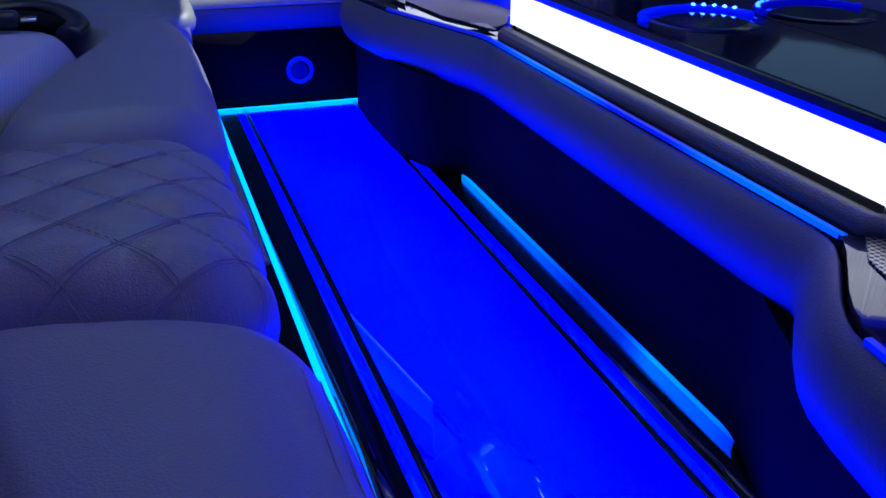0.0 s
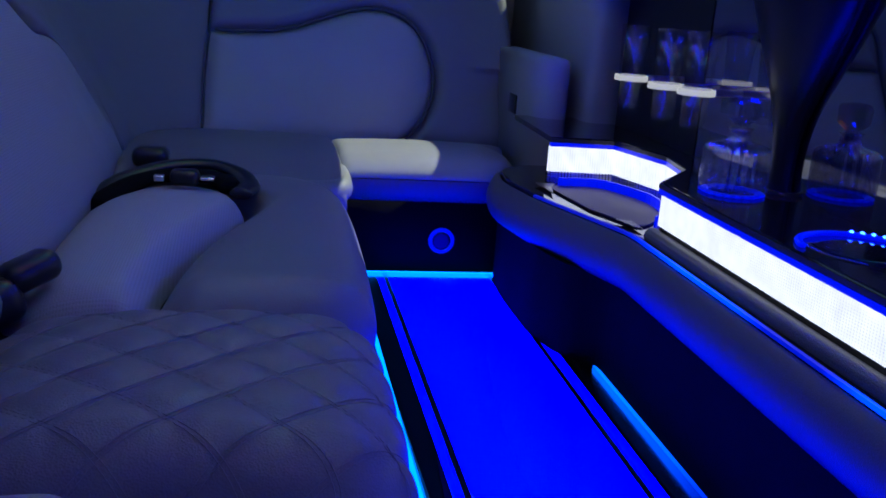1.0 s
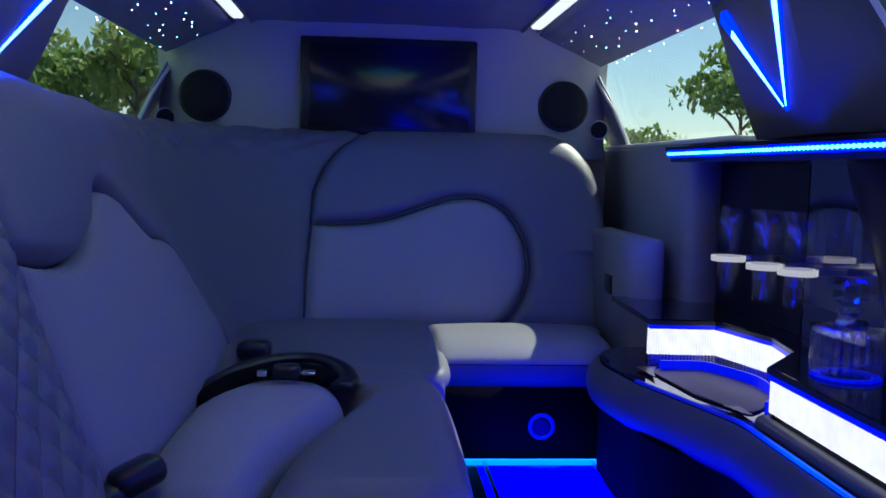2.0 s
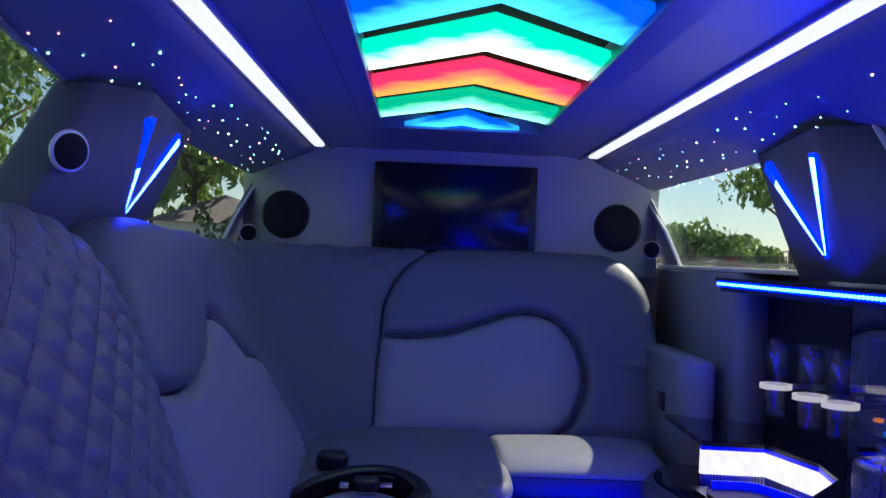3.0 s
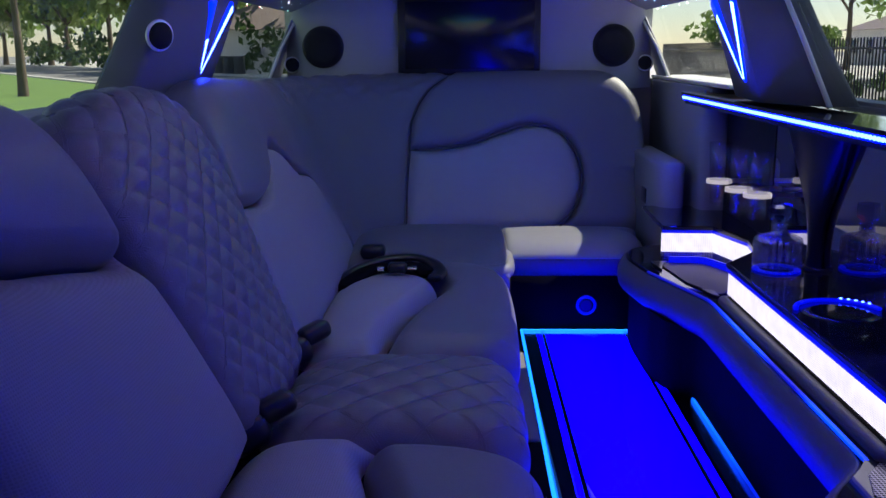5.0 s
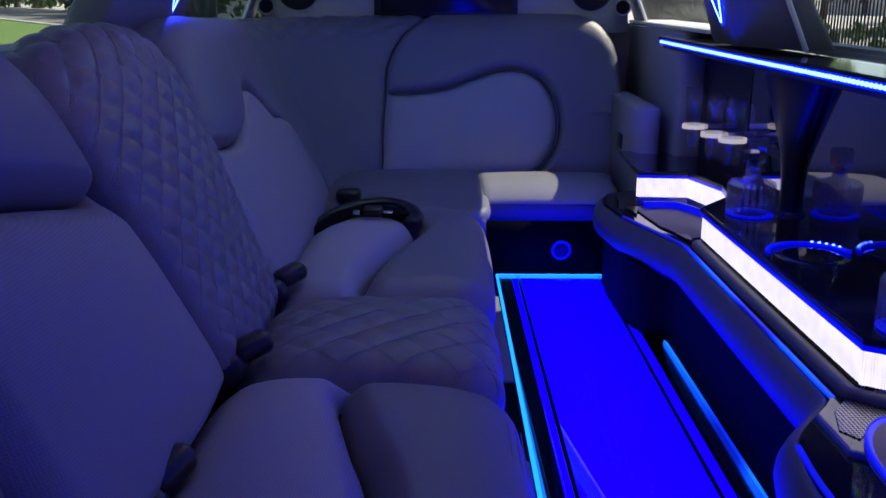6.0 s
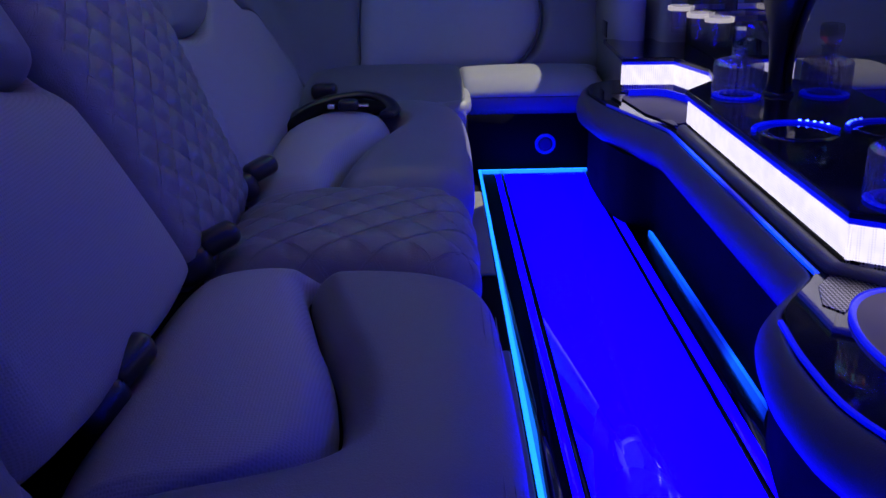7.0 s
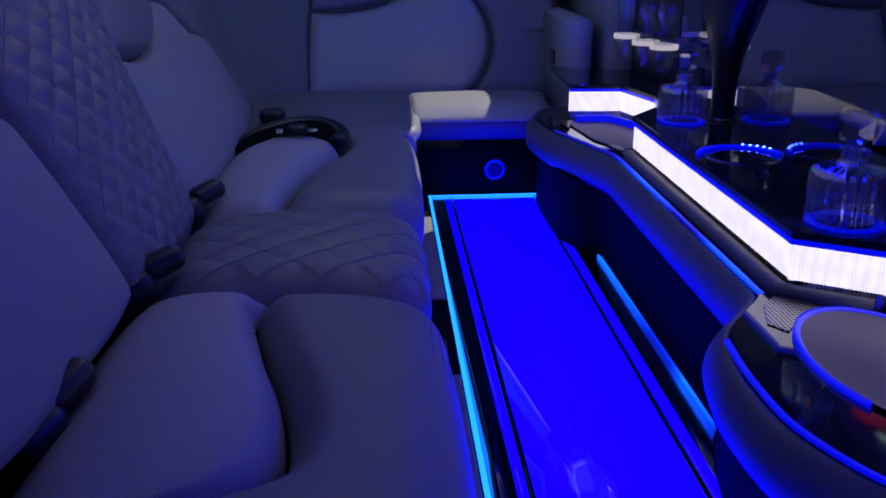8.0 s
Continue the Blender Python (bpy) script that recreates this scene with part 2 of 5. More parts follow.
def tube(bm, points, r, sides=8, close=False, flat=1.0):
    """A round bar along 3D points; flat squeezes it in height."""
    pts = [Vector(q) for q in points]
    rows = []
    for i, q in enumerate(pts):
        a = pts[i - 1] if i or close else q
        b = pts[(i + 1) % len(pts)] if i + 1 < len(pts) or close else q
        d = (b - a).normalized()
        side = d.cross(Vector((0, 0, 1)))
        side = side.normalized() if side.length > 1e-4 else Vector((1, 0, 0))
        up = side.cross(d).normalized()
        rows.append([q + side * r * math.cos(w) + up * r * flat * math.sin(w) for w in (2 * math.pi * k / sides for k in range(sides))])
    if close:
        rows.append(rows[0])
    vs = grid(bm, rows, True)
    if close:
        bmesh.ops.remove_doubles(bm, verts=bm.verts, dist=1e-6)
    else:
        bm.faces.new(vs[0][::-1])
        bm.faces.new(vs[-1])
    return bm


def lathe(bm, profile, sides=24, at=(0, 0, 0), flute=0.0, flutes=12):
    """A turned shape: (radius, height) points round the upright axis at a place."""
    rows = []
    for r, z in profile:
        rows.append([(at[0] + rr * math.cos(w), at[1] + rr * math.sin(w), at[2] + z) for k in range(sides) for w in (2 * math.pi * k / sides,)
                     for rr in (r * (1 + flute * (math.cos(flutes * w) - 1)),)])
    vs = grid(bm, rows, True)
    bm.faces.new(vs[0][::-1])
    bm.faces.new(vs[-1])
    return bm


def ring(bm, m, radius, thick, sides=32, cross=8, flat=1.0):
    """A ring of round section in the plane of the pose m (its axis is m's z)."""
    rows = []
    for k in range(sides + 1):
        w = 2 * math.pi * k / sides
        rows.append([m @ Vector(((radius + thick * math.cos(a)) * math.cos(w), (radius + thick * math.cos(a)) * math.sin(w), flat * thick * math.sin(a))) for a in (2 * math.pi * j / cross for j in range(cross))])
    grid(bm, rows, True)
    bmesh.ops.remove_doubles(bm, verts=bm.verts, dist=1e-6)
    return bm


def disc(bm, m, radius, depth=0.004, sides=32, dome=0.0):
    rows = [[m @ Vector((r * math.cos(w), r * math.sin(w), z)) for w in (2 * math.pi * k / sides for k in range(sides))]
            for r, z in ((radius, 0), (radius, depth), (radius * 0.7, depth + dome * 0.6), (radius * 0.3, depth + dome))]
    vs = grid(bm, rows, True)
    bm.faces.new(vs[0][::-1])
    bm.faces.new(vs[-1])
    return bm


def facing(place, way, up=(0, 0, 1)):
    """The pose at a place whose z looks along way."""
    z = Vector(way).normalized()
    x = Vector(up).cross(z).normalized()
    y = z.cross(x)
    m = Matrix((x, y, z)).transposed().to_4x4()
    m.translation = place
    return m


class Profile:
    """A smooth cross-section (o, z), by its length."""

    def __init__(self, points):
        self.p = np.array(spline(points, 10))
        self.s = np.concatenate([[0], np.cumsum(np.linalg.norm(np.diff(self.p, axis=0), axis=1))])
        self.length = self.s[-1]

    def at(self, s):
        return np.interp(s, self.s, self.p[:, 0]), np.interp(s, self.s, self.p[:, 1])

    def normal(self, s):
        (a, b), (c, d) = self.at(max(0, s - 0.006)), self.at(min(self.length, s + 0.006))
        t = np.array((c - a, d - b))
        t = t / (np.linalg.norm(t) + 1e-9)
        return t[1], -t[0]

    def find(self, axis, value):
        """The first length at which o (axis 0) or z (axis 1) reaches value."""
        v = self.p[:, axis]
        for i in range(len(v) - 1):
            if (v[i] - value) * (v[i + 1] - value) <= 0 and v[i] != v[i + 1]:
                return self.s[i] + (self.s[i + 1] - self.s[i]) * (value - v[i]) / (v[i + 1] - v[i])
        return self.length


def sink(d, r):
    """The drop of a rounded border at a distance d from it."""
    if d >= r:
        return 0.0
    t = max(0.0, 1 - d / r)
    return r * (0.55 * t * t + 0.45 * (1 - math.sqrt(max(0.0, 1 - t * t))))


def steps(a, b, pitch, r):
    """Stations from a to b, closer at both borders."""
    ends = [r * k for k in (0, 0.06, 0.2, 0.45, 1.0)]
    n = max(2, int((b - a - 2 * r) / pitch))
    mid = [a + r + (b - a - 2 * r) * k / n for k in range(1, n)]
    return [a + e for e in ends] + mid + [b - e for e in ends[::-1]]


def pad(place, u0, u1, va, vb, pitch=0.015, r=0.02, puff=0.0, extra=None, rolls=(1, 1, 1, 1), warp=None, fade=None, gap=0.0025, deep=0.05, thread=None, crown=None):
    """An upholstered pad over the surface place(u, v) -> (point, normal), between u0 and u1 and the borders va(u) and vb(u), with rounded borders."""
    bm = bmesh.new()
    us = steps(u0 + gap, u1 - gap, pitch, r)
    vm = [vb(u) - va(u) for u in us]
    n = max(8, int(max(vm) / pitch))
    fr = sorted({0.0, 1.0, *[min(1, 0.06 * r / max(vm)), 0.2 * r / max(vm), 0.45 * r / max(vm), r / max(vm)], *[1 - k * r / max(vm) for k in (0.06, 0.2, 0.45, 1)], *[k / n for k in range(1, n)]})
    def spot(u, f, up=0.0):
        a, b = va(u) + gap, vb(u) - gap
        v = a + (b - a) * f
        p, nm = place(u, v)
        d = 0.0
        for k, dist in enumerate((u - u0, u1 - u, v - a, b - v)):
            if rolls[k]:
                e = sink(dist, r) * (fade(u) if fade and k > 1 else 1)
                d = d + e * (1 - d / r)
        h = up - d + puff * (fade(u) if fade else 1.0) * math.sin(math.pi * min(1, max(0, (u - u0) / (u1 - u0)))) ** 0.5 * math.sin(math.pi * f) ** 0.5
        if extra:
            h += extra(u, v) * (1 - d / r)
        q = Vector(p) + Vector(nm) * h
        if crown:
            q.z -= crown(u) * min(1.0, max(0.0, (q.z - 0.60) / 0.24)) ** 1.5
        return warp(q) if warp else q

    rows = [[spot(u, f) for f in fr] for u in us]
    grid(bm, rows)
    if thread:
        sew, step, skew = thread
        length = vb((u0 + u1) / 2) - va((u0 + u1) / 2) - 2 * gap
        base = va(u0) + gap
        for way in (1, -1):
            lo, hi = sorted((0.0, way * skew * length))
            for k in range(math.ceil((u0 + lo) / step), math.floor((u1 + hi) / step) + 1):
                for off in (-0.0035, 0.0035):
                    line = []
                    n = int(length / 0.007)
                    for i in range(n + 1):
                        f = i / n
                        u = k * step + off - way * skew * (base + f * length)
                        if u0 + 0.012 < u < u1 - 0.012 and 0.01 < f < 0.985:
                            line.append(spot(u, f, 0.0006))
                        elif line:
                            break
                    if len(line) > 2:
                        tube(sew, line, 0.0006, 4)
    # the skirt, down into the crevice
    border = [(us[0], k, 0) for k in range(len(fr))], [(us[-1], k, -1) for k in range(len(fr))]
    for line in border:
        grid(bm, [[rows[i][k] for u, k, i in line], [rows[i][k] - Vector(place(u, va(u) + (vb(u) - va(u)) * fr[k])[1]) * deep for u, k, i in line]])
    for i, edge_v in ((0, va), (-1, vb)):
        grid(bm, [[row[i] for row in rows], [row[i] - Vector(place(u, edge_v(u))[1]) * deep for u, row in zip(us, rows)]])
    bmesh.ops.remove_doubles(bm, verts=bm.verts, dist=1e-5)
    return bm


def arch(u0, u1, r=0.13, amount=0.5, ends=(1, 1)):
    """The drop of a panel's top edge towards the ends u0 and u1."""
    return lambda u: amount * max(sink(u - u0, r) * ends[0], sink(u1 - u, r) * ends[1])


def outline_distance(line):
    """The signed distance (positive inside) to a closed plan outline."""
    p = np.array(line, float)
    q = np.roll(p, -1, axis=0)
    e = q - p

    def f(u, v):
        w = np.array((u, v)) - p
        t = np.clip((w * e).sum(1) / np.maximum((e * e).sum(1), 1e-12), 0, 1)
        d = float(np.sqrt(((w - e * t[:, None]) ** 2).sum(1)).min())
        cross = (p[:, 1] > v) != (q[:, 1] > v)
        x = p[:, 0] + (v - p[:, 1]) * e[:, 0] / np.where(e[:, 1] == 0, 1e-9, e[:, 1])
        return d if (cross & (u < x)).sum() % 2 else -d
    return f


def inlay(place, line, pitch=0.009, r=0.03, puff=0.02):
    """An upholstered panel of any outline (u, v) over the surface place."""
    dist = outline_distance(line)
    p = np.array(line)
    us, vs = (np.arange(p[:, k].min() - pitch, p[:, k].max() + 1.5 * pitch, pitch) for k in (0, 1))
    bm = bmesh.new()
    made = {}
    for i, u in enumerate(us):
        for j, v in enumerate(vs):
            d = dist(u, v)
            if d > -1.5 * pitch:
                q, nm = place(u, max(0.0, v))
                h = puff * (1 - math.exp(-max(0.0, d) / 0.06)) - sink(max(0.0, d), r) + min(0.0, d)
                made[i, j] = bm.verts.new(Vector(q) + Vector(nm) * h)
    for i, j in made:
        c = [(i, j), (i + 1, j), (i + 1, j + 1), (i, j + 1)]
        if all(k in made for k in c):
            bm.faces.new([made[k] for k in c])
    return bm


def quilt(pitch=0.10, depth=0.008, skew=1.0):
    def f(u, v):
        a, b = (u + skew * v) / pitch, (u - skew * v) / pitch
        g = 0.0
        for k in (a, b):
            d = abs(k - round(k)) * pitch / 1.6
            g = max(g, math.exp(-(d / 0.0055) ** 2))
        da, db = abs(a - round(a)), abs(b - round(b))
        return -depth * g + 0.003 * (1 - math.exp(-((min(da, db)) / 0.22) ** 2))
    return f


def curve_of(points):
    xs, ys = [p[0] for p in points], [p[1] for p in points]
    return lambda u: float(np.interp(u, xs, ys))


def smooth_curve(points):
    q = spline(points, 8)
    xs, ys = [p[0] for p in q], [p[1] for p in q]
    return lambda u: float(np.interp(u, xs, ys))


# ---- floor ----
floor = thing("floor", (0.45, 0.9, 0), "lit blue acrylic floor strip edged with cyan light lines", "floor", kind="structure")
wpart("underlay", box_bm((-0.8, -2.0, -0.05), (1.15, 3.5, -0.012)), BLACK_MATT, floor)
wpart("lit_panel", box_bm((0.345, -1.9, -0.012), (0.618, 2.468, 0.0)), FLOOR_GLOW, floor, "glowing blue acrylic floor panel")
for x0, x1, m, nm in ((0.272, 0.316, FLOOR_BORDER, "black_border"), (0.316, 0.333, FLOOR_GLOW, "lit_line"), (0.333, 0.345, BLACK_GLOSS, "black_line"),
                      (0.618, 0.630, BLACK_GLOSS, "black_line"), (0.630, 0.652, FLOOR_GLOW, "lit_line"), (0.652, 0.706, FLOOR_BORDER, "black_border")):
    wpart(nm, box_bm((x0, -1.9, -0.012), (x1, 2.468, 0.0)), m, floor)
wpart("black_border", box_bm((0.15, -1.9, -0.012), (0.2615, 2.468, 0.0)), BLACK_MATT, floor)
wpart("black_border", box_bm((0.7138, -1.9, -0.012), (0.76, 2.468, 0.0)), BLACK_MATT, floor)
led_side = tagged(part("trim_floor_led", box_bm((0.262, -1.9, -0.01), (0.2715, 2.480, 0.0004)), LED_CYAN), "cyan LED line along the seat base", "light strip", kind="structure")
tagged(part("trim_floor_led_end", box_bm((0.272, 2.469, -0.01), (0.72, 2.480, 0.0004)), LED_CYAN), "cyan LED line across the floor's end", "light strip", kind="structure")
tagged(part("trim_floor_led_bar", box_bm((0.7065, -1.9, -0.01), (0.7135, 1.84, 0.0004)), LED_FOOT), "blue LED line along the bar's foot", "light strip", kind="structure")

# ---- left lounge and rear bench ----
BASE_X, BASE_Y, R = -0.30, 2.93, 0.42
STRAIGHT = BASE_Y - R
ARC = R * math.pi / 2
BACK = Profile([(0.055, 0.215), (0.018, 0.25), (0.006, 0.29), (0.014, 0.335), (0.07, 0.46), (0.13, 0.61), (0.185, 0.75), (0.22, 0.825), (0.265, 0.865), (0.32, 0.862), (0.36, 0.82), (0.37, 0.72)])


def back_place(u, v):
    o, z = BACK.at(v)
    no, nz = BACK.normal(v)
    if u <= STRAIGHT:
        ex, ey, x, y = -1.0, 0.0, BASE_X, u
    elif u < STRAIGHT + ARC:
        w = (u - STRAIGHT) / R
        ex, ey = -math.cos(w), math.sin(w)
        x, y = BASE_X + R + R * ex, STRAIGHT + R * ey
    else:
        ex, ey, x, y = 0.0, 1.0, BASE_X + R + (u - STRAIGHT - ARC), BASE_Y
    if u < 2.3:
        y += float(np.interp(u, [0.0, 0.88, 1.385, 2.2], [0, -0.13, 0.075, 0])) * (z - 0.3) / 0.55
    return (x + ex * o, y + ey * o, z), (-ex * no, -ey * no, -nz) if no > 0 else (ex * no * -1, ey * no * -1, -nz)


def back_face(u, v):
    p, _ = back_place(u, v)
    a, _ = back_place(u, max(0, v - 0.006))
    b, _ = back_place(u, min(BACK.length, v + 0.006))
    c, _ = back_place(u + 0.006, v)
    d, _ = back_place(u - 0.006, v)
    n = (Vector(b) - Vector(a)).cross(Vector(c) - Vector(d)).normalized()
    return p, -n


def back_u(x):
    """The length along the back's line at which the rear part has that x."""
    if x >= BASE_X + R:
        return STRAIGHT + ARC + x - BASE_X - R
    return STRAIGHT + R * math.acos((BASE_X + R - x) / R)


VTOP, V0 = BACK.length, 0.0
full0, full1 = (lambda u: V0), (lambda u: VTOP)
vz = lambda z: BACK.find(1, z)

lounge = thing("lounge_sofa", (-0.15, 0.7, 0), "grey leather side lounge with quilted and contoured panels", "sofa")
bench = thing("rear_bench", (0.2, 2.8, 0), "grey leather rear bench with a wavy inset panel", "sofa")

head_line = smooth_curve([(-0.3, 0.76), (0.2, 0.738), (0.47, 0.718), (0.55, 0.702), (0.67, 0.682), (0.80, 0.657), (0.855, 0.649), (0.886, 0.660), (0.905, 0.69)])
tuck = lambda u: vz(float(np.interp(u, [0.25, 0.40, 0.70], [0.300, 0.284, 0.270])))
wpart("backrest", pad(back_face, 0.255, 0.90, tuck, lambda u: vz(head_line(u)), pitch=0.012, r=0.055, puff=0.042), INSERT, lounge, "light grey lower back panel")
wpart("headrest", pad(back_face, 0.255, 0.90, lambda u: vz(head_line(u)), full1, r=0.05, puff=0.034, crown=arch(0.255, 0.90, 0.16, 0.42)), LEATHER_HEAD, lounge)
sew = bmesh.new()
wpart("quilted_backrest", pad(back_face, 0.90, 1.385, full0, full1, pitch=0.008, r=0.035, puff=0.032, extra=quilt(0.070, 0.006), thread=(sew, 0.070, 1.0), crown=arch(0.90, 1.385, 0.20, 0.36)), LEATHER, lounge, "diamond-quilted grey leather back panel")
wpart("stitching", sew, THREAD, lounge, "double rows of grey stitching")
CORNER = back_u(-0.122)


def corner_seam(u, v):
    """The back's surface, its lines near the corner seam bent over towards the rear bench at the top."""
    z = BACK.at(v)[1] if v < VTOP * 0.8 else 0.9
    g = float(np.interp(z, [0.25, 0.47, 0.58, 0.68, 0.75, 0.81, 0.845, 0.868], [2.865, 2.928, 2.957, 2.975, 3.005, 3.04, 3.072, 3.105])) - CORNER
    return back_face(u + g * max(0.0, 1 - abs(u - CORNER) / 0.45), v)


wave = smooth_curve([(1.385, 0.628), (1.45, 0.613), (1.53, 0.602), (1.60, 0.599), (1.66, 0.608), (1.715, 0.633), (1.765, 0.665), (1.82, 0.692), (1.88, 0.707), (1.94, 0.700), (1.985, 0.677), (2.03, 0.647), (2.08, 0.620),
                     (2.15, 0.600), (2.23, 0.583), (2.29, 0.54), (2.34, 0.46), (2.39, 0.36), (2.43, 0.28), (2.46, 0.26)])
fades = lambda u: float(np.interp(u, [2.12, 2.27], [1, 0]))
top_quilt = quilt(0.075, 0.009)


def corner_relief(u, v):
    """Fuller over the hanging lobe, and quilted along the top near the corner."""
    z = BACK.at(v)[1]
    full = 0.018 * math.exp(-((u - 1.62) / 0.2) ** 2) * min(1, max(0, (z - 0.58) / 0.08))
    band = min(1, max(0, (u - 2.30) / 0.12)) * min(1, max(0, (CORNER - u) / 0.05)) * min(1, max(0, (z - 0.775) / 0.03))
    return full + band * top_quilt(u, v)


wpart("contoured_backrest", pad(back_face, 1.385, 2.42, full0, lambda u: vz(wave(u)), pitch=0.012, r=0.03, puff=0.016, fade=fades), INSERT, lounge, "light grey contoured lower back panel")
wpart("contoured_headrest", pad(corner_seam, 1.385, CORNER, lambda u: vz(wave(u)) if u < 2.42 else 0.0, full1, pitch=0.010, r=0.026, puff=0.014, fade=fades, extra=corner_relief, crown=arch(1.385, CORNER, 0.16, 0.36, (1, 0))), LEATHER, lounge, "grey leather headrest with a hanging lobe and a quilted corner")
bm = bmesh.new()
tube(bm, [Vector(p) + Vector(n) * -0.012 for p, n in (corner_seam(CORNER, VTOP * k / 40) for k in range(2, 33))], 0.003, 6)
wpart("piping", bm, PIPING, bench, "dark seam piping")
wpart("quilted_backrest", pad(back_face, -0.4, 0.255, full0, full1, pitch=0.012, r=0.03, puff=0.02, extra=quilt()), LEATHER, lounge, "diamond-quilted grey leather back panel")
wpart("backrest", pad(back_face, -1.7, -0.4, full0, full1, pitch=0.03), INSERT, lounge)

END_U = back_u(0.782)


def round_end(q):
    r = 0.19
    if q.x > 0.782 - r and q.z > 0.5:
        d = r - math.sqrt(max(0, r * r - (q.x - 0.782 + r) ** 2))
        q = Vector((q.x, q.y - 0.35 * d, q.z - d * min(1, (q.z - 0.5) / 0.33)))
    return q


# the wavy inset and the bolster round it
inset = spline([(-0.150, 0.582), (-0.06, 0.577), (0.05, 0.589), (0.167, 0.627), (0.283, 0.660), (0.375, 0.664), (0.455, 0.632), (0.507, 0.562), (0.529, 0.478), (0.522, 0.41), (0.495, 0.35), (0.45, 0.29), (0.40, 0.255)], 6)
INSET = [(back_u(float(x)), float(vz(float(z)))) for x, z in inset] + [(back_u(0.1), -0.03), (CORNER - 0.06, -0.03), (CORNER - 0.06, float(vz(0.582)))]
inset_distance = outline_distance(INSET)


def corner_clip(u, v):
    """The distance inside the inset's outline, cut off at the corner seam."""
    return min(inset_distance(u, v), u - CORNER)


wpart("backrest", inlay(corner_seam, [(max(CORNER + 0.002, u), v) for u, v in INSET], r=0.03, puff=0.034), INSERT_REAR, bench, "light grey wavy inset back panel")
# Dark tube added along the outline to deepen the groove's shade.
bm = bmesh.new()
tube(bm, [Vector(p) + Vector(n) * -0.004 for p, n in (corner_seam(u, v) for u, v in INSET[:-3] if u > CORNER and v > 0.02)], 0.005, 6)
wpart("piping", bm, PIPING, bench, "dark line put in for the groove's shade round the inset")
wpart("headrest", pad(corner_seam, CORNER, END_U, full0, full1, pitch=0.010, r=0.022, puff=0.012, warp=round_end, extra=lambda u, v: -1.3 * sink(max(0.0, -corner_clip(u, v)), 0.04)), LEATHER_HEAD, bench, "darker grey upper back panel with a rounded end")

SEAT = Profile([(-0.36, 0.19), (-0.325, 0.225), (-0.285, 0.262), (-0.24, 0.286), (-0.15, 0.299), (0.0, 0.302), (0.10, 0.300), (0.155, 0.287), (0.185, 0.255), (0.192, 0.21), (0.18, 0.15), (0.15, 0.12)])


def seat_face(u, v):
    x, z = SEAT.at(v)
    a, b = SEAT.normal(v)
    return (x, u, z), (-a, 0, -b)


def plump(y0, y1, r=0.07, far=None, out=0.0):
    """Rounds the two front corners of a seat cushion between y0 and y1."""
    def f(q):
        d = max(sink(q.y - y0, r), sink(y1 - q.y, far or r)) if q.x > -0.05 else 0.0
        k = min(1, max(0, (q.x + 0.05) / 0.24))
        y = q.y
        bow = float(np.interp(q.x, [-0.08, 0.0, 0.06, 0.125, 0.2], [0.0, 0.008, 0.022, 0.04, 0.05]))
        if y0 < 0.5:
            y -= bow * min(1, max(0, (y - 0.5) / (y1 - 0.5)))
        elif y0 < 1.0:
            y -= bow * min(1, max(0, (y1 - y) / (y1 - y0)))
        return Vector((q.x + out * k - 0.8 * d * k * k, y, q.z - 0.15 * d * k))
    return f


sx = lambda x: SEAT.find(0, x)
SL = SEAT.length
s0, s1 = (lambda u: 0.0), (lambda u: SL)
lobe = smooth_curve([(0.235, -0.35), (0.25, -0.26), (0.265, -0.17), (0.285, -0.10), (0.31, -0.055), (0.345, -0.028), (0.40, -0.016), (0.47, -0.018), (0.56, -0.034), (0.64, -0.058), (0.75, -0.085), (0.84, -0.105), (0.88, -0.098), (0.91, -0.085)])
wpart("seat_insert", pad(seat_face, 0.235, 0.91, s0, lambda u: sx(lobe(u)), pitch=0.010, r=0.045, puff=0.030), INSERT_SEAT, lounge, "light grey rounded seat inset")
wpart("seat_cushion", pad(seat_face, -0.06, 0.91, lambda u: sx(lobe(u)) if u > 0.235 else 0.0, s1, pitch=0.010, r=0.06, puff=0.022, warp=plump(-0.06, 0.91, 0.07, 0.10)), LEATHER, lounge)
sew = bmesh.new()
round_front = plump(-0.06, 0.91, 0.07, 0.10)
for k in range(3):
    v = sx(0.165) + 0.014 * k
    tube(sew, [round_front(Vector(p) + Vector(n) * 0.0195) for p, n in (seat_face(0.05 + 0.02 * i, v) for i in range(37))], 0.0008, 4)
wpart("stitching", sew, THREAD, lounge, "rows of stitching along the seat edge")
sew = bmesh.new()
wpart("quilted_cushion", pad(seat_face, 0.91, 1.37, s0, s1, pitch=0.008, r=0.075, puff=0.016, extra=quilt(0.10, depth=0.0034, skew=0.88), warp=plump(0.91, 1.37, 0.075, 0.11, -0.012), thread=(sew, 0.10, 0.88)), LEATHER, lounge, "diamond-quilted grey leather seat panel")
wpart("stitching", sew, THREAD, lounge, "double rows of grey stitching")
wpart("quilted_cushion", pad(seat_face, -0.5, -0.06, s0, s1, pitch=0.012, r=0.022, extra=quilt(skew=0.6)), LEATHER, lounge, "diamond-quilted grey leather seat panel")
wpart("seat_cushion", pad(seat_face, -1.7, -0.5, s0, s1, pitch=0.03), LEATHER, lounge)
lobe2 = smooth_curve([(1.37, -0.128), (1.45, -0.124), (1.56, -0.112), (1.66, -0.09), (1.75, -0.062), (1.85, -0.028), (1.93, -0.008), (1.99, -0.02), (2.04, -0.07), (2.08, -0.16), (2.11, -0.28)])
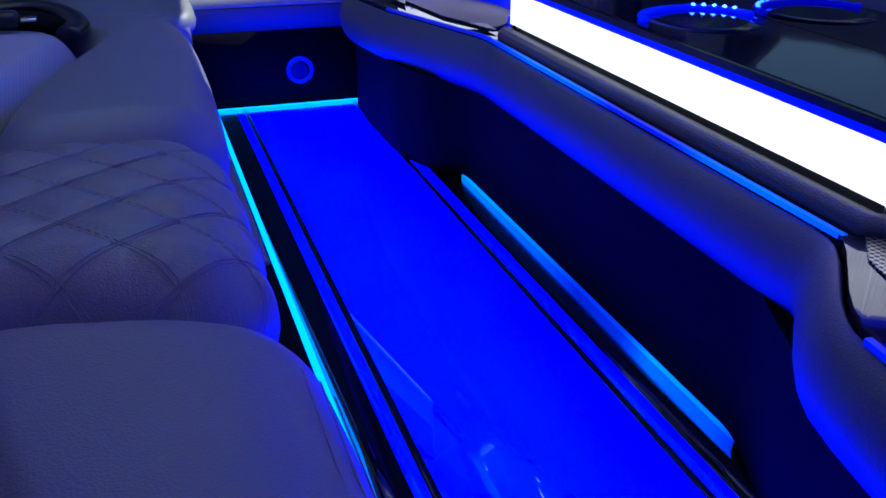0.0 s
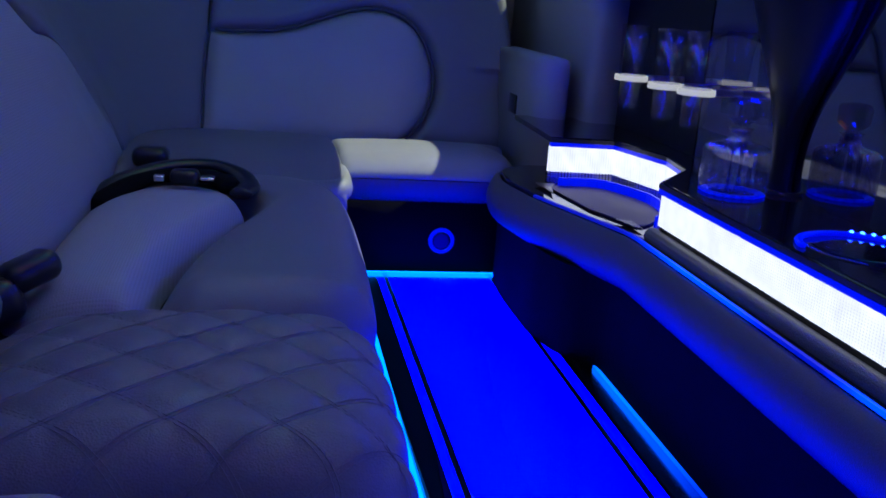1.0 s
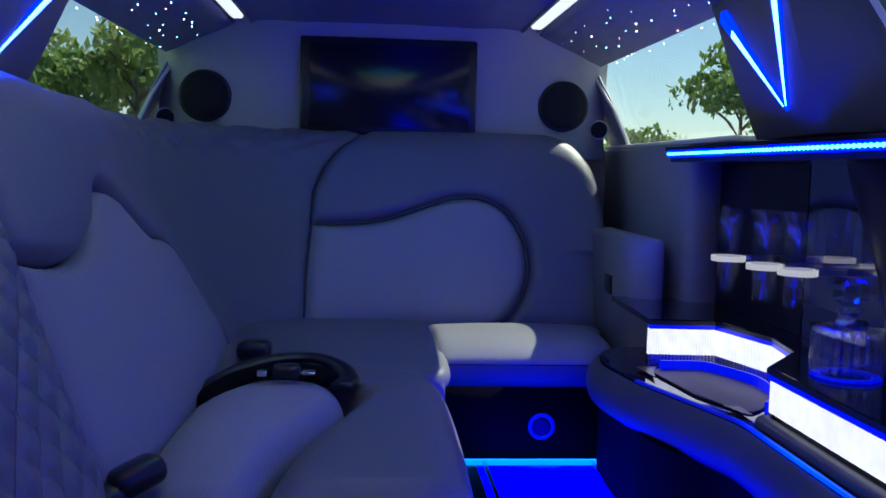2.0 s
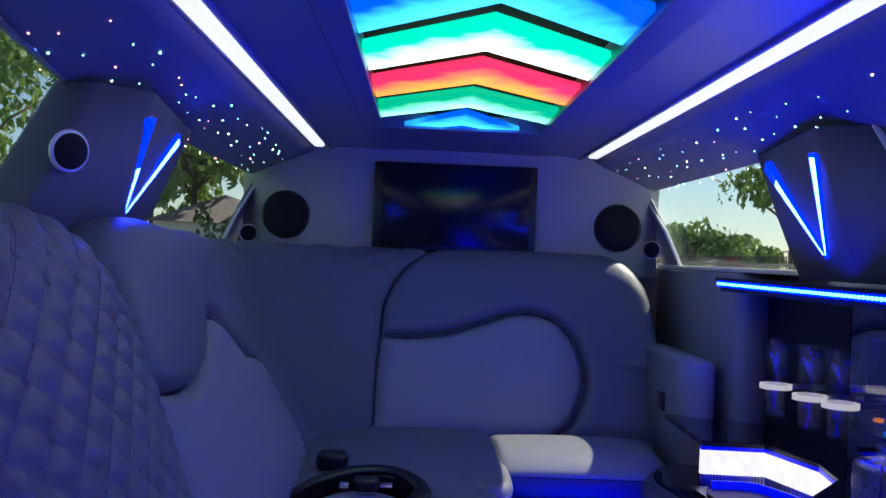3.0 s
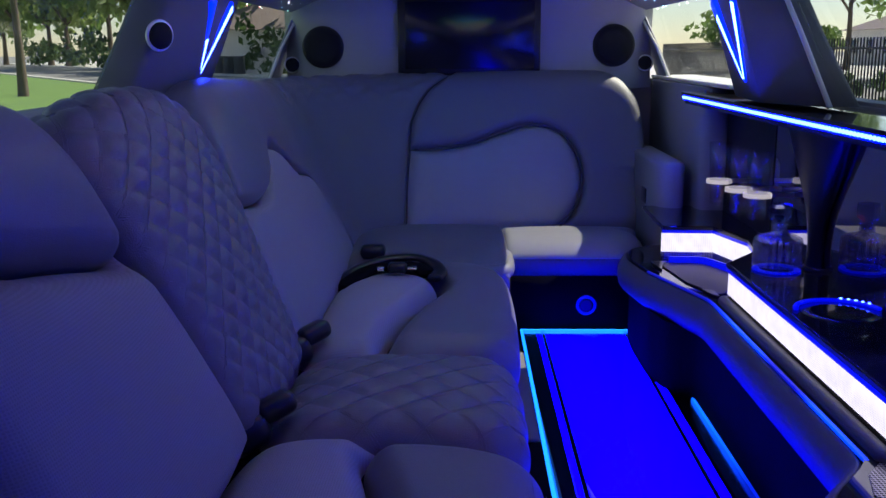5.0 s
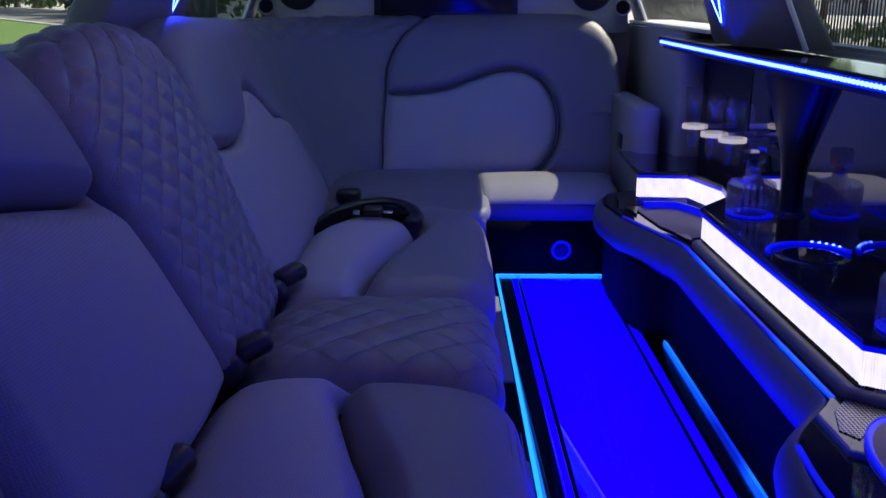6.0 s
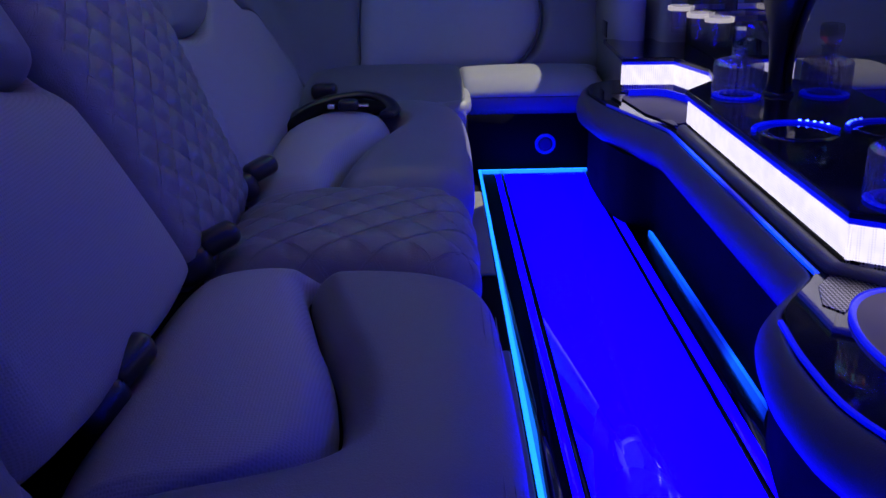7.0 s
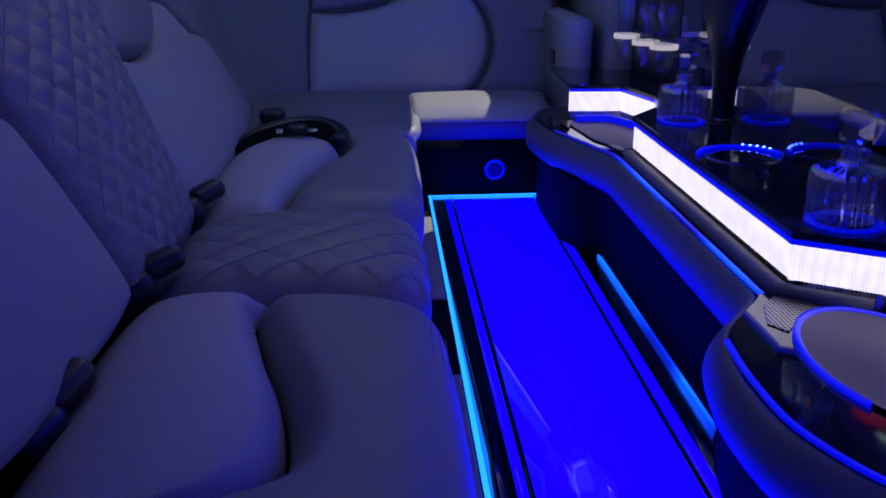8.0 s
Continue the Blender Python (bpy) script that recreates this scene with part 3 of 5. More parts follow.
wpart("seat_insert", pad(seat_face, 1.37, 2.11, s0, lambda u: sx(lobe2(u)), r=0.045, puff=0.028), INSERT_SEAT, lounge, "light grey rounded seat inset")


wpart("seat_cushion", pad(seat_face, 1.37, 2.26, lambda u: sx(lobe2(u)) if u < 2.11 else 0.0, s1, r=0.07, puff=0.02, warp=plump(1.37, 2.26, 0.09, 0.16)), LEATHER, lounge)
wpart("seat_base", box_bm((-0.6, -1.7, -0.012), (0.16, 2.3, 0.24)), BLACK_MATT, lounge, "black carpeted seat base")
for y0, y1 in ((1.53, 2.20), (-0.4, 1.12)):
    wpart("kick_plate", box_bm((0.16, y0, 0.0), (0.257, y1, 0.012), 0.005), KICK, lounge, "cream strip showing under the seat")

BENCH = Profile([(2.99, 0.24), (2.92, 0.275), (2.75, 0.300), (2.62, 0.306), (2.53, 0.300), (2.48, 0.28), (2.455, 0.255), (2.465, 0.21), (2.50, 0.185)])


def bench_face(u, v):
    y, z = BENCH.at(v)
    a, b = BENCH.normal(v)
    return (u, y, z), (0, a, b)


b0, b1 = (lambda u: 0.0), (lambda u: BENCH.length)


def end_lip(q):
    r = 0.13
    if q.x > 0.71 - r and q.y < 2.75:
        d = r - math.sqrt(max(0, r * r - (q.x - 0.71 + r) ** 2))
        q = Vector((q.x, q.y + d * min(1, (2.75 - q.y) / 0.25), q.z - 0.3 * d))
    return q


LIP = BENCH.length - 0.090
wpart("seat_cushion", pad(bench_face, 0.205, 0.71, b0, lambda u: LIP, r=0.02, puff=0.012, warp=end_lip, rolls=(1, 1, 1, 0)), LEATHER_SUN_LIFT, bench, "grey leather rear seat cushion")
wpart("front_band", pad(bench_face, 0.205, 0.71, lambda u: LIP, b1, r=0.012, warp=end_lip, rolls=(1, 1, 0, 1), gap=0.0), LEATHER_BAR, bench, "darker leather band along the seat's front")
CORN = Profile([(2.98, 0.25), (2.9, 0.29), (2.7, 0.312), (2.5, 0.314), (2.34, 0.305), (2.24, 0.285), (2.2, 0.25)])


def corner_face(u, v):
    y, z = CORN.at(v)
    a, b = CORN.normal(v)
    return (u, y, z), (0, a, b)


wpart("corner_cushion", pad(corner_face, -0.33, 0.215, b0, lambda u: CORN.length, r=0.03, puff=0.01), LEATHER, bench, "grey leather corner cushion")
bm = tube(bmesh.new(), spline([(0.10, 2.225, 0.262), (0.17, 2.235, 0.262), (0.198, 2.28, 0.262), (0.204, 2.36, 0.262), (0.204, 2.462, 0.262)], 5), 0.030, 14)
wpart("edge_roll", bm, LEATHER, bench, "rounded leather roll along the corner cushion")
wpart("seat_base", box_bm((-0.5, 2.492, -0.012), (0.75, 3.2, 0.24)), BLACK_MATT, bench, "black panel under the rear seat")
wpart("side_panel", box_bm((0.16, 2.3, -0.012), (0.22, 2.49, 0.25)), BLACK_MATT, bench)
bm = bmesh.new()
ring(bm, facing((0.492, 2.489, 0.085), (0, -1, 0)), 0.030, 0.006)
vent = tagged(part("floor_vent", bm, LED_DIM), "small blue-lit ring set in the black panel", "vent")
bm = bmesh.new()
disc(bm, facing((0.492, 2.491, 0.085), (0, -1, 0)), 0.026)
wpart("grille", bm, BLACK_PLASTIC, vent)

armbox = thing("arm_box", (0.8, 2.85, 0), "grey upright armrest box with a black slot", "armrest")
bm = prism(bmesh.new(), [(0.738, 3.12), (0.738, 2.64), (0.743, 2.605), (0.757, 2.578), (0.78, 2.563), (0.805, 2.558), (0.822, 2.562), (0.832, 2.58), (0.832, 3.12)], 0.0, 0.578, 0.016)
wpart("body", bm, TRIM_GREY, armbox)
wpart("slot", box_bm((0.734, 2.755, 0.40), (0.742, 2.835, 0.455), 0.003), BLACK_PLASTIC, armbox, "black recessed switch")

# ---- shell: walls, ceiling, pillars, windows ----
CX = 0.08


def side(sign, name, belt_x):
    """One long side: the wall up to the belt, and the roof rail above the windows."""
    x = CX + sign * belt_x
    bm = box_bm(*sorted([(x, -2.0, -0.05), (x + sign * 0.06, 3.45, 0.835)])) if sign > 0 else box_bm((x - 0.06, -2.0, -0.05), (x, 3.45, 0.835))
    return tagged(part(name, bm, TRIM_GREY, smooth=False), "grey trimmed side wall under the windows", "wall", kind="structure")


side(1, "wall_right", 0.92)
side(-1, "wall_left", 0.80)
tagged(part("trim_belt_right", box_bm((0.876, 2.25, 0.836), (1.06, 3.45, 0.850), 0.004), PALE_TRIM), "pale window ledge", "ledge", kind="structure")
tagged(part("trim_belt_right_front", box_bm((0.996, -2.0, 0.780), (1.06, 2.25, 0.826), 0.004), TRIM_GREY), "grey window ledge", "ledge", kind="structure")
tagged(part("trim_belt_left", box_bm((-0.78, -2.0, 0.836), (-0.66, 3.45, 0.852), 0.004), TRIM_GREY), "grey window ledge", "ledge", kind="structure")
tagged(part("wall_front", box_bm((-0.8, -2.06, -0.05), (1.1, -2.0, 1.4)), TRIM_GREY, smooth=False), "grey partition behind the driver", "wall", kind="structure")
tagged(part("wall_rear_low", box_bm((-0.78, 3.46, -0.05), (1.06, 3.52, 0.835)), TRIM_GREY, smooth=False), "grey rear wall under the windows", "wall", kind="structure")
tagged(part("wall_rear", box_bm((-0.66, 3.46, 0.836), (0.82, 3.52, 1.4)), TRIM_GREY, smooth=False), "grey rear wall", "wall", kind="structure")

# rear shelf panel: slightly bowed, with the screen in it
bm = bmesh.new()
rows = []
for x in np.linspace(-0.70, 0.86, 36):
    k = abs(x - CX) / 0.86
    y = 3.24 + 0.10 * max(0, k - 0.45) / 0.55 + 0.14 * max(0, k - 0.8) / 0.2
    rows.append([(x, y - 0.02, 0.80), (x, y, 0.86), (x, y + 0.005, 1.0), (x, y - 0.01, 1.12), (x, y - 0.04, 1.22), (x, y - 0.06, 1.30)])
grid(bm, rows)
tagged(part("wall_rear_panel", bm, TRIM_GREY), "grey bowed rear panel", "wall", kind="structure")

# ceiling: flat middle, channels for the strips, sloping star panels
bm = bmesh.new()
prof = [(-0.655, 1.117), (-0.56, 1.155), (-0.46, 1.19), (-0.424, 1.205), (-0.424, 1.235), (-0.358, 1.235), (-0.358, 1.216)]
rp = [(2 * CX - x, z) for x, z in prof[::-1]]
left, right = prof, rp
for q in (left, right):
    lift = lambda x, y: float(np.interp(y, [1.15, 1.62], [0.085, 0])) * max(0, min(1, (abs(x - CX) - 0.52) / 0.22))
    grid(bm, [[(x, y, z + lift(x, y)) for x, z in q] for y in (-2.0, -1.0, 0.0, 0.8, 1.15, 1.3, 1.45, 1.62, 2.0, 2.7, 3.3)])
SK0, SK1 = 0.70, 2.66
tagged(part("ceiling", bm, HEADLINER), "dark blue-lit fabric ceiling with sloping sides", "ceiling", kind="structure")
bm = bmesh.new()
for x0, x1, y0, y1 in ((-0.357, -0.211, -2.0, 3.3), (0.371, 0.517, -2.0, 3.3), (-0.211, 0.371, -2.0, SK0), (-0.211, 0.371, SK1, 3.3)):
    n = 12
    grid(bm, [[(x0 + (x1 - x0) * i / n, y0 + (y1 - y0) * k / 30, 1.216 + 0.004 * math.sin(math.pi * i / n)) for i in range(n + 1)] for k in range(31)])
tagged(part("ceiling_panel", bm, CEILING_GLOSS), "glossy dark ceiling panels that mirror the blue floor", "ceiling", kind="structure")
tagged(part("roof", box_bm((-0.70, -2.1, 1.34), (0.86, 3.55, 1.37)), BLACK_MATT, smooth=False), "closed roof above the ceiling", "roof", kind="structure")

strip_group = "ceiling light strips"
for x in (-0.391, 0.551):
    lamp = thing("ceiling_light", (x, 1.0, 1.2), "long white LED strip in the ceiling", "light", strip_group)
    wpart("diffuser", box_bm((x - 0.018, -0.35, 1.204), (x + 0.018, 3.10, 1.232), 0.006), LED_WHITE, lamp)
    wpart("frame", box_bm((x - 0.0325, -0.35, 1.210), (x - 0.0225, 3.29, 1.234)), TRIM_GREY, lamp)
    wpart("frame", box_bm((x + 0.0225, -0.35, 1.210), (x + 0.0325, 3.29, 1.234)), TRIM_GREY, lamp)

# chevron light
sky_panel = thing("chevron_light", (0.075, 1.5, 1.25), "ceiling light of glowing chevron panes in changing colours", "light")
bm = bmesh.new()
for lo, hi in (((-0.21, SK0, 1.214), (-0.155, SK1, 1.262)), ((0.305, SK0, 1.214), (0.37, SK1, 1.262)), ((-0.155, SK1 - 0.03, 1.215), (0.305, SK1, 1.262)), ((-0.155, SK0, 1.215), (0.305, SK0 + 0.03, 1.262))):
    box(bm, lo, hi, 0.003)
wpart("frame", bm, CEILING_GLOSS, sky_panel, "dark frame", smooth=False)
wpart("backing", box_bm((-0.2, SK0, 1.264), (0.36, SK1, 1.275)), BLACK_MATT, sky_panel, smooth=False)


def pane_glow(name, color, core, strength):
    """Lit glass, paler over the lamps behind its middle, cloudy."""
    m, n, l, b = nodes(name)
    b.inputs["Base Color"].default_value = (0.03, 0.03, 0.04, 1)
    b.inputs["Roughness"].default_value = 0.25
    co, cloud, sep = n.new("ShaderNodeTexCoord"), n.new("ShaderNodeTexNoise"), n.new("ShaderNodeSeparateXYZ")
    cloud.inputs["Scale"].default_value, cloud.inputs["Detail"].default_value = 11.0, 5.0
    l.new(co.outputs["Object"], cloud.inputs["Vector"])
    l.new(co.outputs["Object"], sep.inputs[0])

    def calc(kind, x, y=0.0, z=0.0):
        k = n.new("ShaderNodeMath")
        k.operation = kind
        for port, v in zip(k.inputs, (x, y, z)):
            if isinstance(v, float):
                port.default_value = v
            else:
                l.new(v, port)
        return k.outputs[0]

    aside = calc("ABSOLUTE", calc("SUBTRACT", sep.outputs[0], 0.073))
    along = calc("SUBTRACT", sep.outputs[1], aside)
    f = calc("FRACT", calc("DIVIDE", calc("ADD", along, 0.225 - 2.80 + 6.3), 0.315))
    add = calc("MULTIPLY_ADD", aside, -1.0, calc("MULTIPLY_ADD", f, 1.5, calc("MULTIPLY", cloud.outputs[0], 0.9)))
    r = n.new("ShaderNodeMapRange")
    r.inputs["From Min"].default_value, r.inputs["From Max"].default_value = 1.05, 1.85
    l.new(add, r.inputs["Value"])
    mix = n.new("ShaderNodeMix")
    mix.data_type = "RGBA"
    mix.inputs["A"].default_value, mix.inputs["B"].default_value = (*color, 1), (*core, 1)
    l.new(r.outputs[0], mix.inputs["Factor"])
    l.new(mix.outputs["Result"], b.inputs["Emission Color"])
    b.inputs["Emission Strength"].default_value = strength
    return m


PANE = {"blue": pane_glow("pane_blue", (0.0, 0.07, 0.75), (0.08, 0.9, 1.7), 1.3), "green": pane_glow("pane_green", (0.0, 0.35, 0.16), (0.45, 1.5, 1.0), 1.15),
        "red": pane_glow("pane_red", (0.9, 0.03, 0.10), (1.7, 0.55, 0.05), 0.9), "mint": pane_glow("pane_mint", (0.0, 0.65, 0.34), (1.2, 1.7, 1.5), 1.2)}
order = ["blue", "green", "red", "mint", "blue", "red", "green", "mint", "blue", "red", "green", "mint", "blue", "green"]
for k, col in enumerate(order):
    y1 = 2.80 - 0.315 * k
    y0, dip = y1 - 0.222, 0.225
    xl, xm, xr = -0.152, 0.073, 0.302
    clip = lambda y: min(SK1 - 0.031, max(SK0 + 0.031, y))
    pts = [(xl, clip(y1)), (xl, clip(y0)), (xm, clip(y0 - dip)), (xr, clip(y0)), (xr, clip(y1)), (xm, clip(y1 - dip))]
    if k == 0:
        pts = [(xl + 0.06, SK1 - 0.031), (xm, clip(y0 - dip) + 0.0), (xr - 0.06, SK1 - 0.031)]
    clean = [p for i, p in enumerate(pts) if (Vector(p) - Vector(pts[i - 1])).length > 1e-4]
    if len(clean) > 2 and max(p[1] for p in clean) - min(p[1] for p in clean) > 0.02:
        wpart("pane", prism(bmesh.new(), clean, 1.224, 1.236), PANE[col], sky_panel, "glowing %s chevron pane" % col, smooth=False)

# fibre stars
bm = bmesh.new()
rng = random.Random(4)
for q, sgn in ((left, -1), (right, 1)):
    for k in range(3 * 57):
        x = 0.12 + 0.075 * (k % 3) + rng.uniform(-0.028, 0.028)
        y = -1.6 + 0.085 * (k // 3) + rng.uniform(-0.038, 0.038)
        xx = CX + sgn * (0.47 + x)
        xs = [p[0] for p in q]
        zs = [p[1] for p in q]
        z = float(np.interp(xx, xs, zs)) + lift(xx, y)
        bmesh.ops.create_icosphere(bm, subdivisions=1, radius=rng.choice((0.0012, 0.0016, 0.0022)), matrix=Matrix.Translation((xx, y, z - 0.001)))
STAR, _n, _l, _b = nodes("fibre_star")
_info, _tint = _n.new("ShaderNodeNewGeometry"), _n.new("ShaderNodeValToRGB")
_tint.color_ramp.interpolation = "CONSTANT"
for _k, _c in ((0.0, (0.35, 0.85, 1.0, 1)), (0.45, (0.9, 0.95, 1.0, 1)), (0.72, (1.0, 0.35, 0.35, 1)), (0.86, (0.3, 1.0, 0.7, 1))):
    _e = _tint.color_ramp.elements[0] if _k == 0 else _tint.color_ramp.elements.new(_k)
    _e.color = _c
_l.new(_info.outputs["Random Per Island"], _tint.inputs[0])
_l.new(_tint.outputs[0], _b.inputs["Emission Color"])
_b.inputs["Emission Strength"].default_value = 6.0
tagged(part("ceiling_stars", bm, STAR), "tiny white fibre-optic star points in the ceiling", "lights", kind="stuff")


def quad_solid(name, inner, out, material, label, category, kind="structure"):
    """A panel with corners inner (in order), thickened by the vector out."""
    bm = bmesh.new()
    a = [bm.verts.new(p) for p in inner]
    b = [bm.verts.new(Vector(p) + Vector(out)) for p in inner]
    n = len(a)
    bm.faces.new(a)
    bm.faces.new(b[::-1])
    for i in range(n):
        bm.faces.new((a[i], b[i], b[(i + 1) % n], a[(i + 1) % n]))
    bmesh.ops.bevel(bm, geom=bm.edges[:], offset=0.006, segments=2, affect="EDGES", profile=0.5)
    return tagged(part(name, bm, material), label, category, kind=kind)


def loft(bm, low, high, zl, zh):
    grid(bm, [[(x, y, zl) for x, y in low], [(x, y, zh) for x, y in high]], True)
    return bm


def pillar(name, sgn, low, high):
    bm = bmesh.new()
    vs = grid(bm, [[(x, y, z) for x, y in [((1 - t) * a + t * c, (1 - t) * b + t * d) for (a, b), (c, d) in zip(low, high)]] for t, z in ((0, 0.83), (0.5, 0.97), (1, 1.125))], True)
    bm.faces.new(vs[0][::-1])
    bm.faces.new(vs[-1])
    up = [e for e in bm.edges if abs(e.verts[0].co.z - e.verts[1].co.z) > 0.05]
    bmesh.ops.bevel(bm, geom=up, offset=0.014, segments=3, affect="EDGES", profile=0.5)
    return tagged(part(name, bm, TRIM_DARK), "dark grey padded pillar between the windows", "pillar", kind="structure")


pillar("pillar_right", 1, [(0.83, 2.03), (0.785, 1.66), (0.87, 1.47), (0.95, 1.47), (0.95, 2.03)], [(0.785, 2.20), (0.715, 1.70), (0.795, 1.655), (0.86, 1.655), (0.86, 2.20)])
pillar("pillar_left", -1, [(-0.67, 2.02), (-0.60, 1.64), (-0.668, 1.40), (-0.77, 1.40), (-0.77, 2.02)], [(-0.60, 2.22), (-0.528, 1.66), (-0.605, 1.57), (-0.68, 1.57), (-0.68, 2.22)])
pillar("pillar_right_front", 1, [(0.83, -0.45), (0.80, -0.9), (0.87, -1.1), (0.95, -1.1), (0.95, -0.45)], [(0.785, -0.35), (0.72, -0.9), (0.79, -1.0), (0.88, -1.0), (0.88, -0.35)])
pillar("pillar_left_front", -1, [(-0.67, -0.55), (-0.60, -0.9), (-0.70, -1.1), (-0.80, -1.1), (-0.80, -0.55)], [(-0.60, -0.45), (-0.53, -0.9), (-0.60, -1.0), (-0.72, -1.0), (-0.72, -0.45)])


def v_lamp(name, tip, a, b, out, short):
    """A V of light: two tapering bars from the tip to a and b, standing out by the vector out."""
    th = thing(name, tip, "blue V-shaped light on the padded pillar", "light", "pillar lights")
    for end, w, reach in ((a, 0.013, short), (b, 0.013, 0.97)):
        p, q = Vector(tip), Vector(end)
        n = Vector(out).normalized()
        s = (q - p).normalized().cross(n)
        bar_ob = None
        for k, high, m in ((1.0, 0.005, LED_BLUE), (0.58, 0.0065, LED_V)):
            bm = bmesh.new()
            e = q if k == 1 else p + (q - p) * reach
            b0_ = p if k == 1 else p + (q - p) * 0.04
            lo = [b0_ - s * 0.002 * k, b0_ + s * 0.002 * k, e + s * w * k, e - s * w * k]
            va = [bm.verts.new(x - n * 0.02) for x in lo]
            vb = [bm.verts.new(x + n * high) for x in lo]
            bm.faces.new(va)
            bm.faces.new(vb[::-1])
            for i in range(4):
                bm.faces.new((va[i], vb[i], vb[(i + 1) % 4], va[(i + 1) % 4]))
            if bar_ob is None:
                bmesh.ops.bevel(bm, geom=bm.edges[:], offset=0.0012, segments=1, affect="EDGES")
                bar_ob = wpart("light_bar", bm, m, th)
            else:
                part("core", bm, m, bar_ob, "bright core of the light bar")
    return th


LED_V = glow("led_v", (0.014, 0.036, 1.0), 60.0)
v_lamp("pillar_light", (0.787, 1.785, 0.876), (0.765, 2.075, 1.088), (0.727, 1.735, 1.078), (-1, -0.15, -0.3), 0.8)
v_lamp("pillar_light", (-0.606, 1.735, 0.90), (-0.535, 1.665, 1.078), (-0.582, 2.03, 1.085), (1, -0.15, -0.3), 0.5)

for k, (y0, y1, yt0, yt1) in enumerate(((2.04, 3.215, 2.20, 3.40), (0.75, 1.48, 0.75, 1.69))):
    zt = 1.13 if k == 0 else 1.21
    xt = 0.905 - (zt - 0.845) * 0.316
    zb = 0.845 if k == 0 else 0.825
    xb = 0.905 + (0.845 - zb) * 0.316
    quad_solid("window_%d" % (k + 1), [(xb, y0, zb), (xb, y1, zb), (xt, yt1, zt), (xt, yt0, zt)], (0.006, 0, 0.002), GLASS, "tinted side window showing the street", "window")
for k, (y0, y1, yt0, yt1) in enumerate(((2.0, 3.2, 2.2, 3.40), (0.8, 1.40, 0.8, 1.60))):
    zt = 1.13 if k == 0 else 1.21
    xt = -0.745 + (zt - 0.845) * 0.316
    quad_solid("window_%d" % (k + 4), [(-0.745, y0, 0.845), (-0.745, y1, 0.845), (xt, yt1, zt), (xt, yt0, zt)], (-0.006, 0, 0.002), GLASS, "tinted side window showing the lawn", "window")
for nm, x, y1, w in (("right", 0.905, 0.75, 0.02), ("left", -0.765, 0.8, 0.02)):
    bm = box_bm((x, -2.0, 0.84), (x + w, y1 - 0.003, 1.34))
    tagged(part("wall_front_" + nm, bm, TRIM_GREY, smooth=False), "grey closed side panel by the partition", "wall", kind="structure")
bm = bmesh.new()
tube(bm, [(0.876, 1.462, 0.83), (0.838, 1.55, 0.98), (0.80, 1.645, 1.125)], 0.006)
tagged(part("trim_pillar_right", bm, PALE_TRIM), "pale edge trim between pillar and window", "trim", kind="structure")
# roof rails and rear quarter panels
for sgn, nm in ((1, "right"), (-1, "left")):
    x = CX + sgn * 0.735
    quad_solid("trim_rail_" + nm, [(x, -2.0, 1.185), (x, 1.15, 1.185), (x, 1.36, 1.155), (x, 1.60, 1.12), (x, 3.42, 1.135), (x + sgn * 0.02, 3.42, 1.34), (x + sgn * 0.02, -2.0, 1.34)], (sgn * 0.012, 0, 0), TRIM_GREY, "grey roof rail above the windows", "trim")
    xb, xt = CX + sgn * 0.825, CX + sgn * 0.72
    quad_solid("trim_quarter_" + nm, [(xb, 3.205, 0.83), (xb, 3.46, 0.83), (xt, 3.46, 1.14), (xt, 3.39, 1.14), (xb - sgn * 0.05, 3.256, 0.97)], (sgn * 0.012, 0, 0), TRIM_GREY, "grey rear quarter panel", "trim")
    bm = bmesh.new()
    tube(bm, [(xb - sgn * 0.004, 3.205, 0.84), (xb - sgn * 0.05, 3.26, 0.97), (xt - sgn * 0.004, 3.39, 1.12)], 0.006)
    tagged(part("trim_window_" + nm, bm, PALE_TRIM), "pale edge trim of the rear side window", "trim", kind="structure")

bm = prism(bmesh.new(), [(0.87, 3.4), (0.868, 2.9), (0.868, 2.56), (0.878, 2.525), (0.90, 2.515), (0.985, 2.515), (0.985, 3.4)], 0.0, 0.834, 0.008)
tagged(part("wall_right_rear", bm, TRIM_GREY), "grey trimmed rear side panel", "wall", kind="structure")

# ---- rear screen and speakers ----
tv = thing("screen", (0.08, 3.2, 1.0), "dark flat screen set in the rear panel", "screen")
wpart("frame", box_bm((-0.205, 3.20, 0.86), (0.375, 3.235, 1.175), 0.008), BLACK_PLASTIC, tv)
wpart("panel", box_bm((-0.175, 3.196, 0.885), (0.35, 3.203, 1.15), 0.002), SCREEN, tv, "glossy black screen")


def speaker(place, way, r, label, ring_m, ring_t=0.008, group="speakers"):
    th = thing("speaker", place, label, "speaker", group)
    m = facing(place, way)
    bm = bmesh.new()
    disc(bm, m, r, 0.006, dome=0.01)
    wpart("grille", bm, GRILLE, th)
    bm = bmesh.new()
    ring(bm, m, r, ring_t, flat=0.8)
    wpart("rim", bm, ring_m, th)
    return th


for sgn in (-1, 1):
    speaker((CX + sgn * 0.60, 3.262, 0.975), (-sgn * 0.12, -1, 0), 0.078, "round black loudspeaker in the rear panel", BLACK_PLASTIC)
    speaker((CX + sgn * 0.745, 3.332, 0.903), (-sgn * 0.35, -1, 0), 0.029, "small chrome-rimmed tweeter in the rear panel", SILVER, 0.0055, "tweeters")
speaker((-0.612, 1.487, 0.995), (0.80, -0.62, -0.12), 0.030, "chrome-rimmed round tweeter on the pillar", SILVER, 0.006, "tweeters")

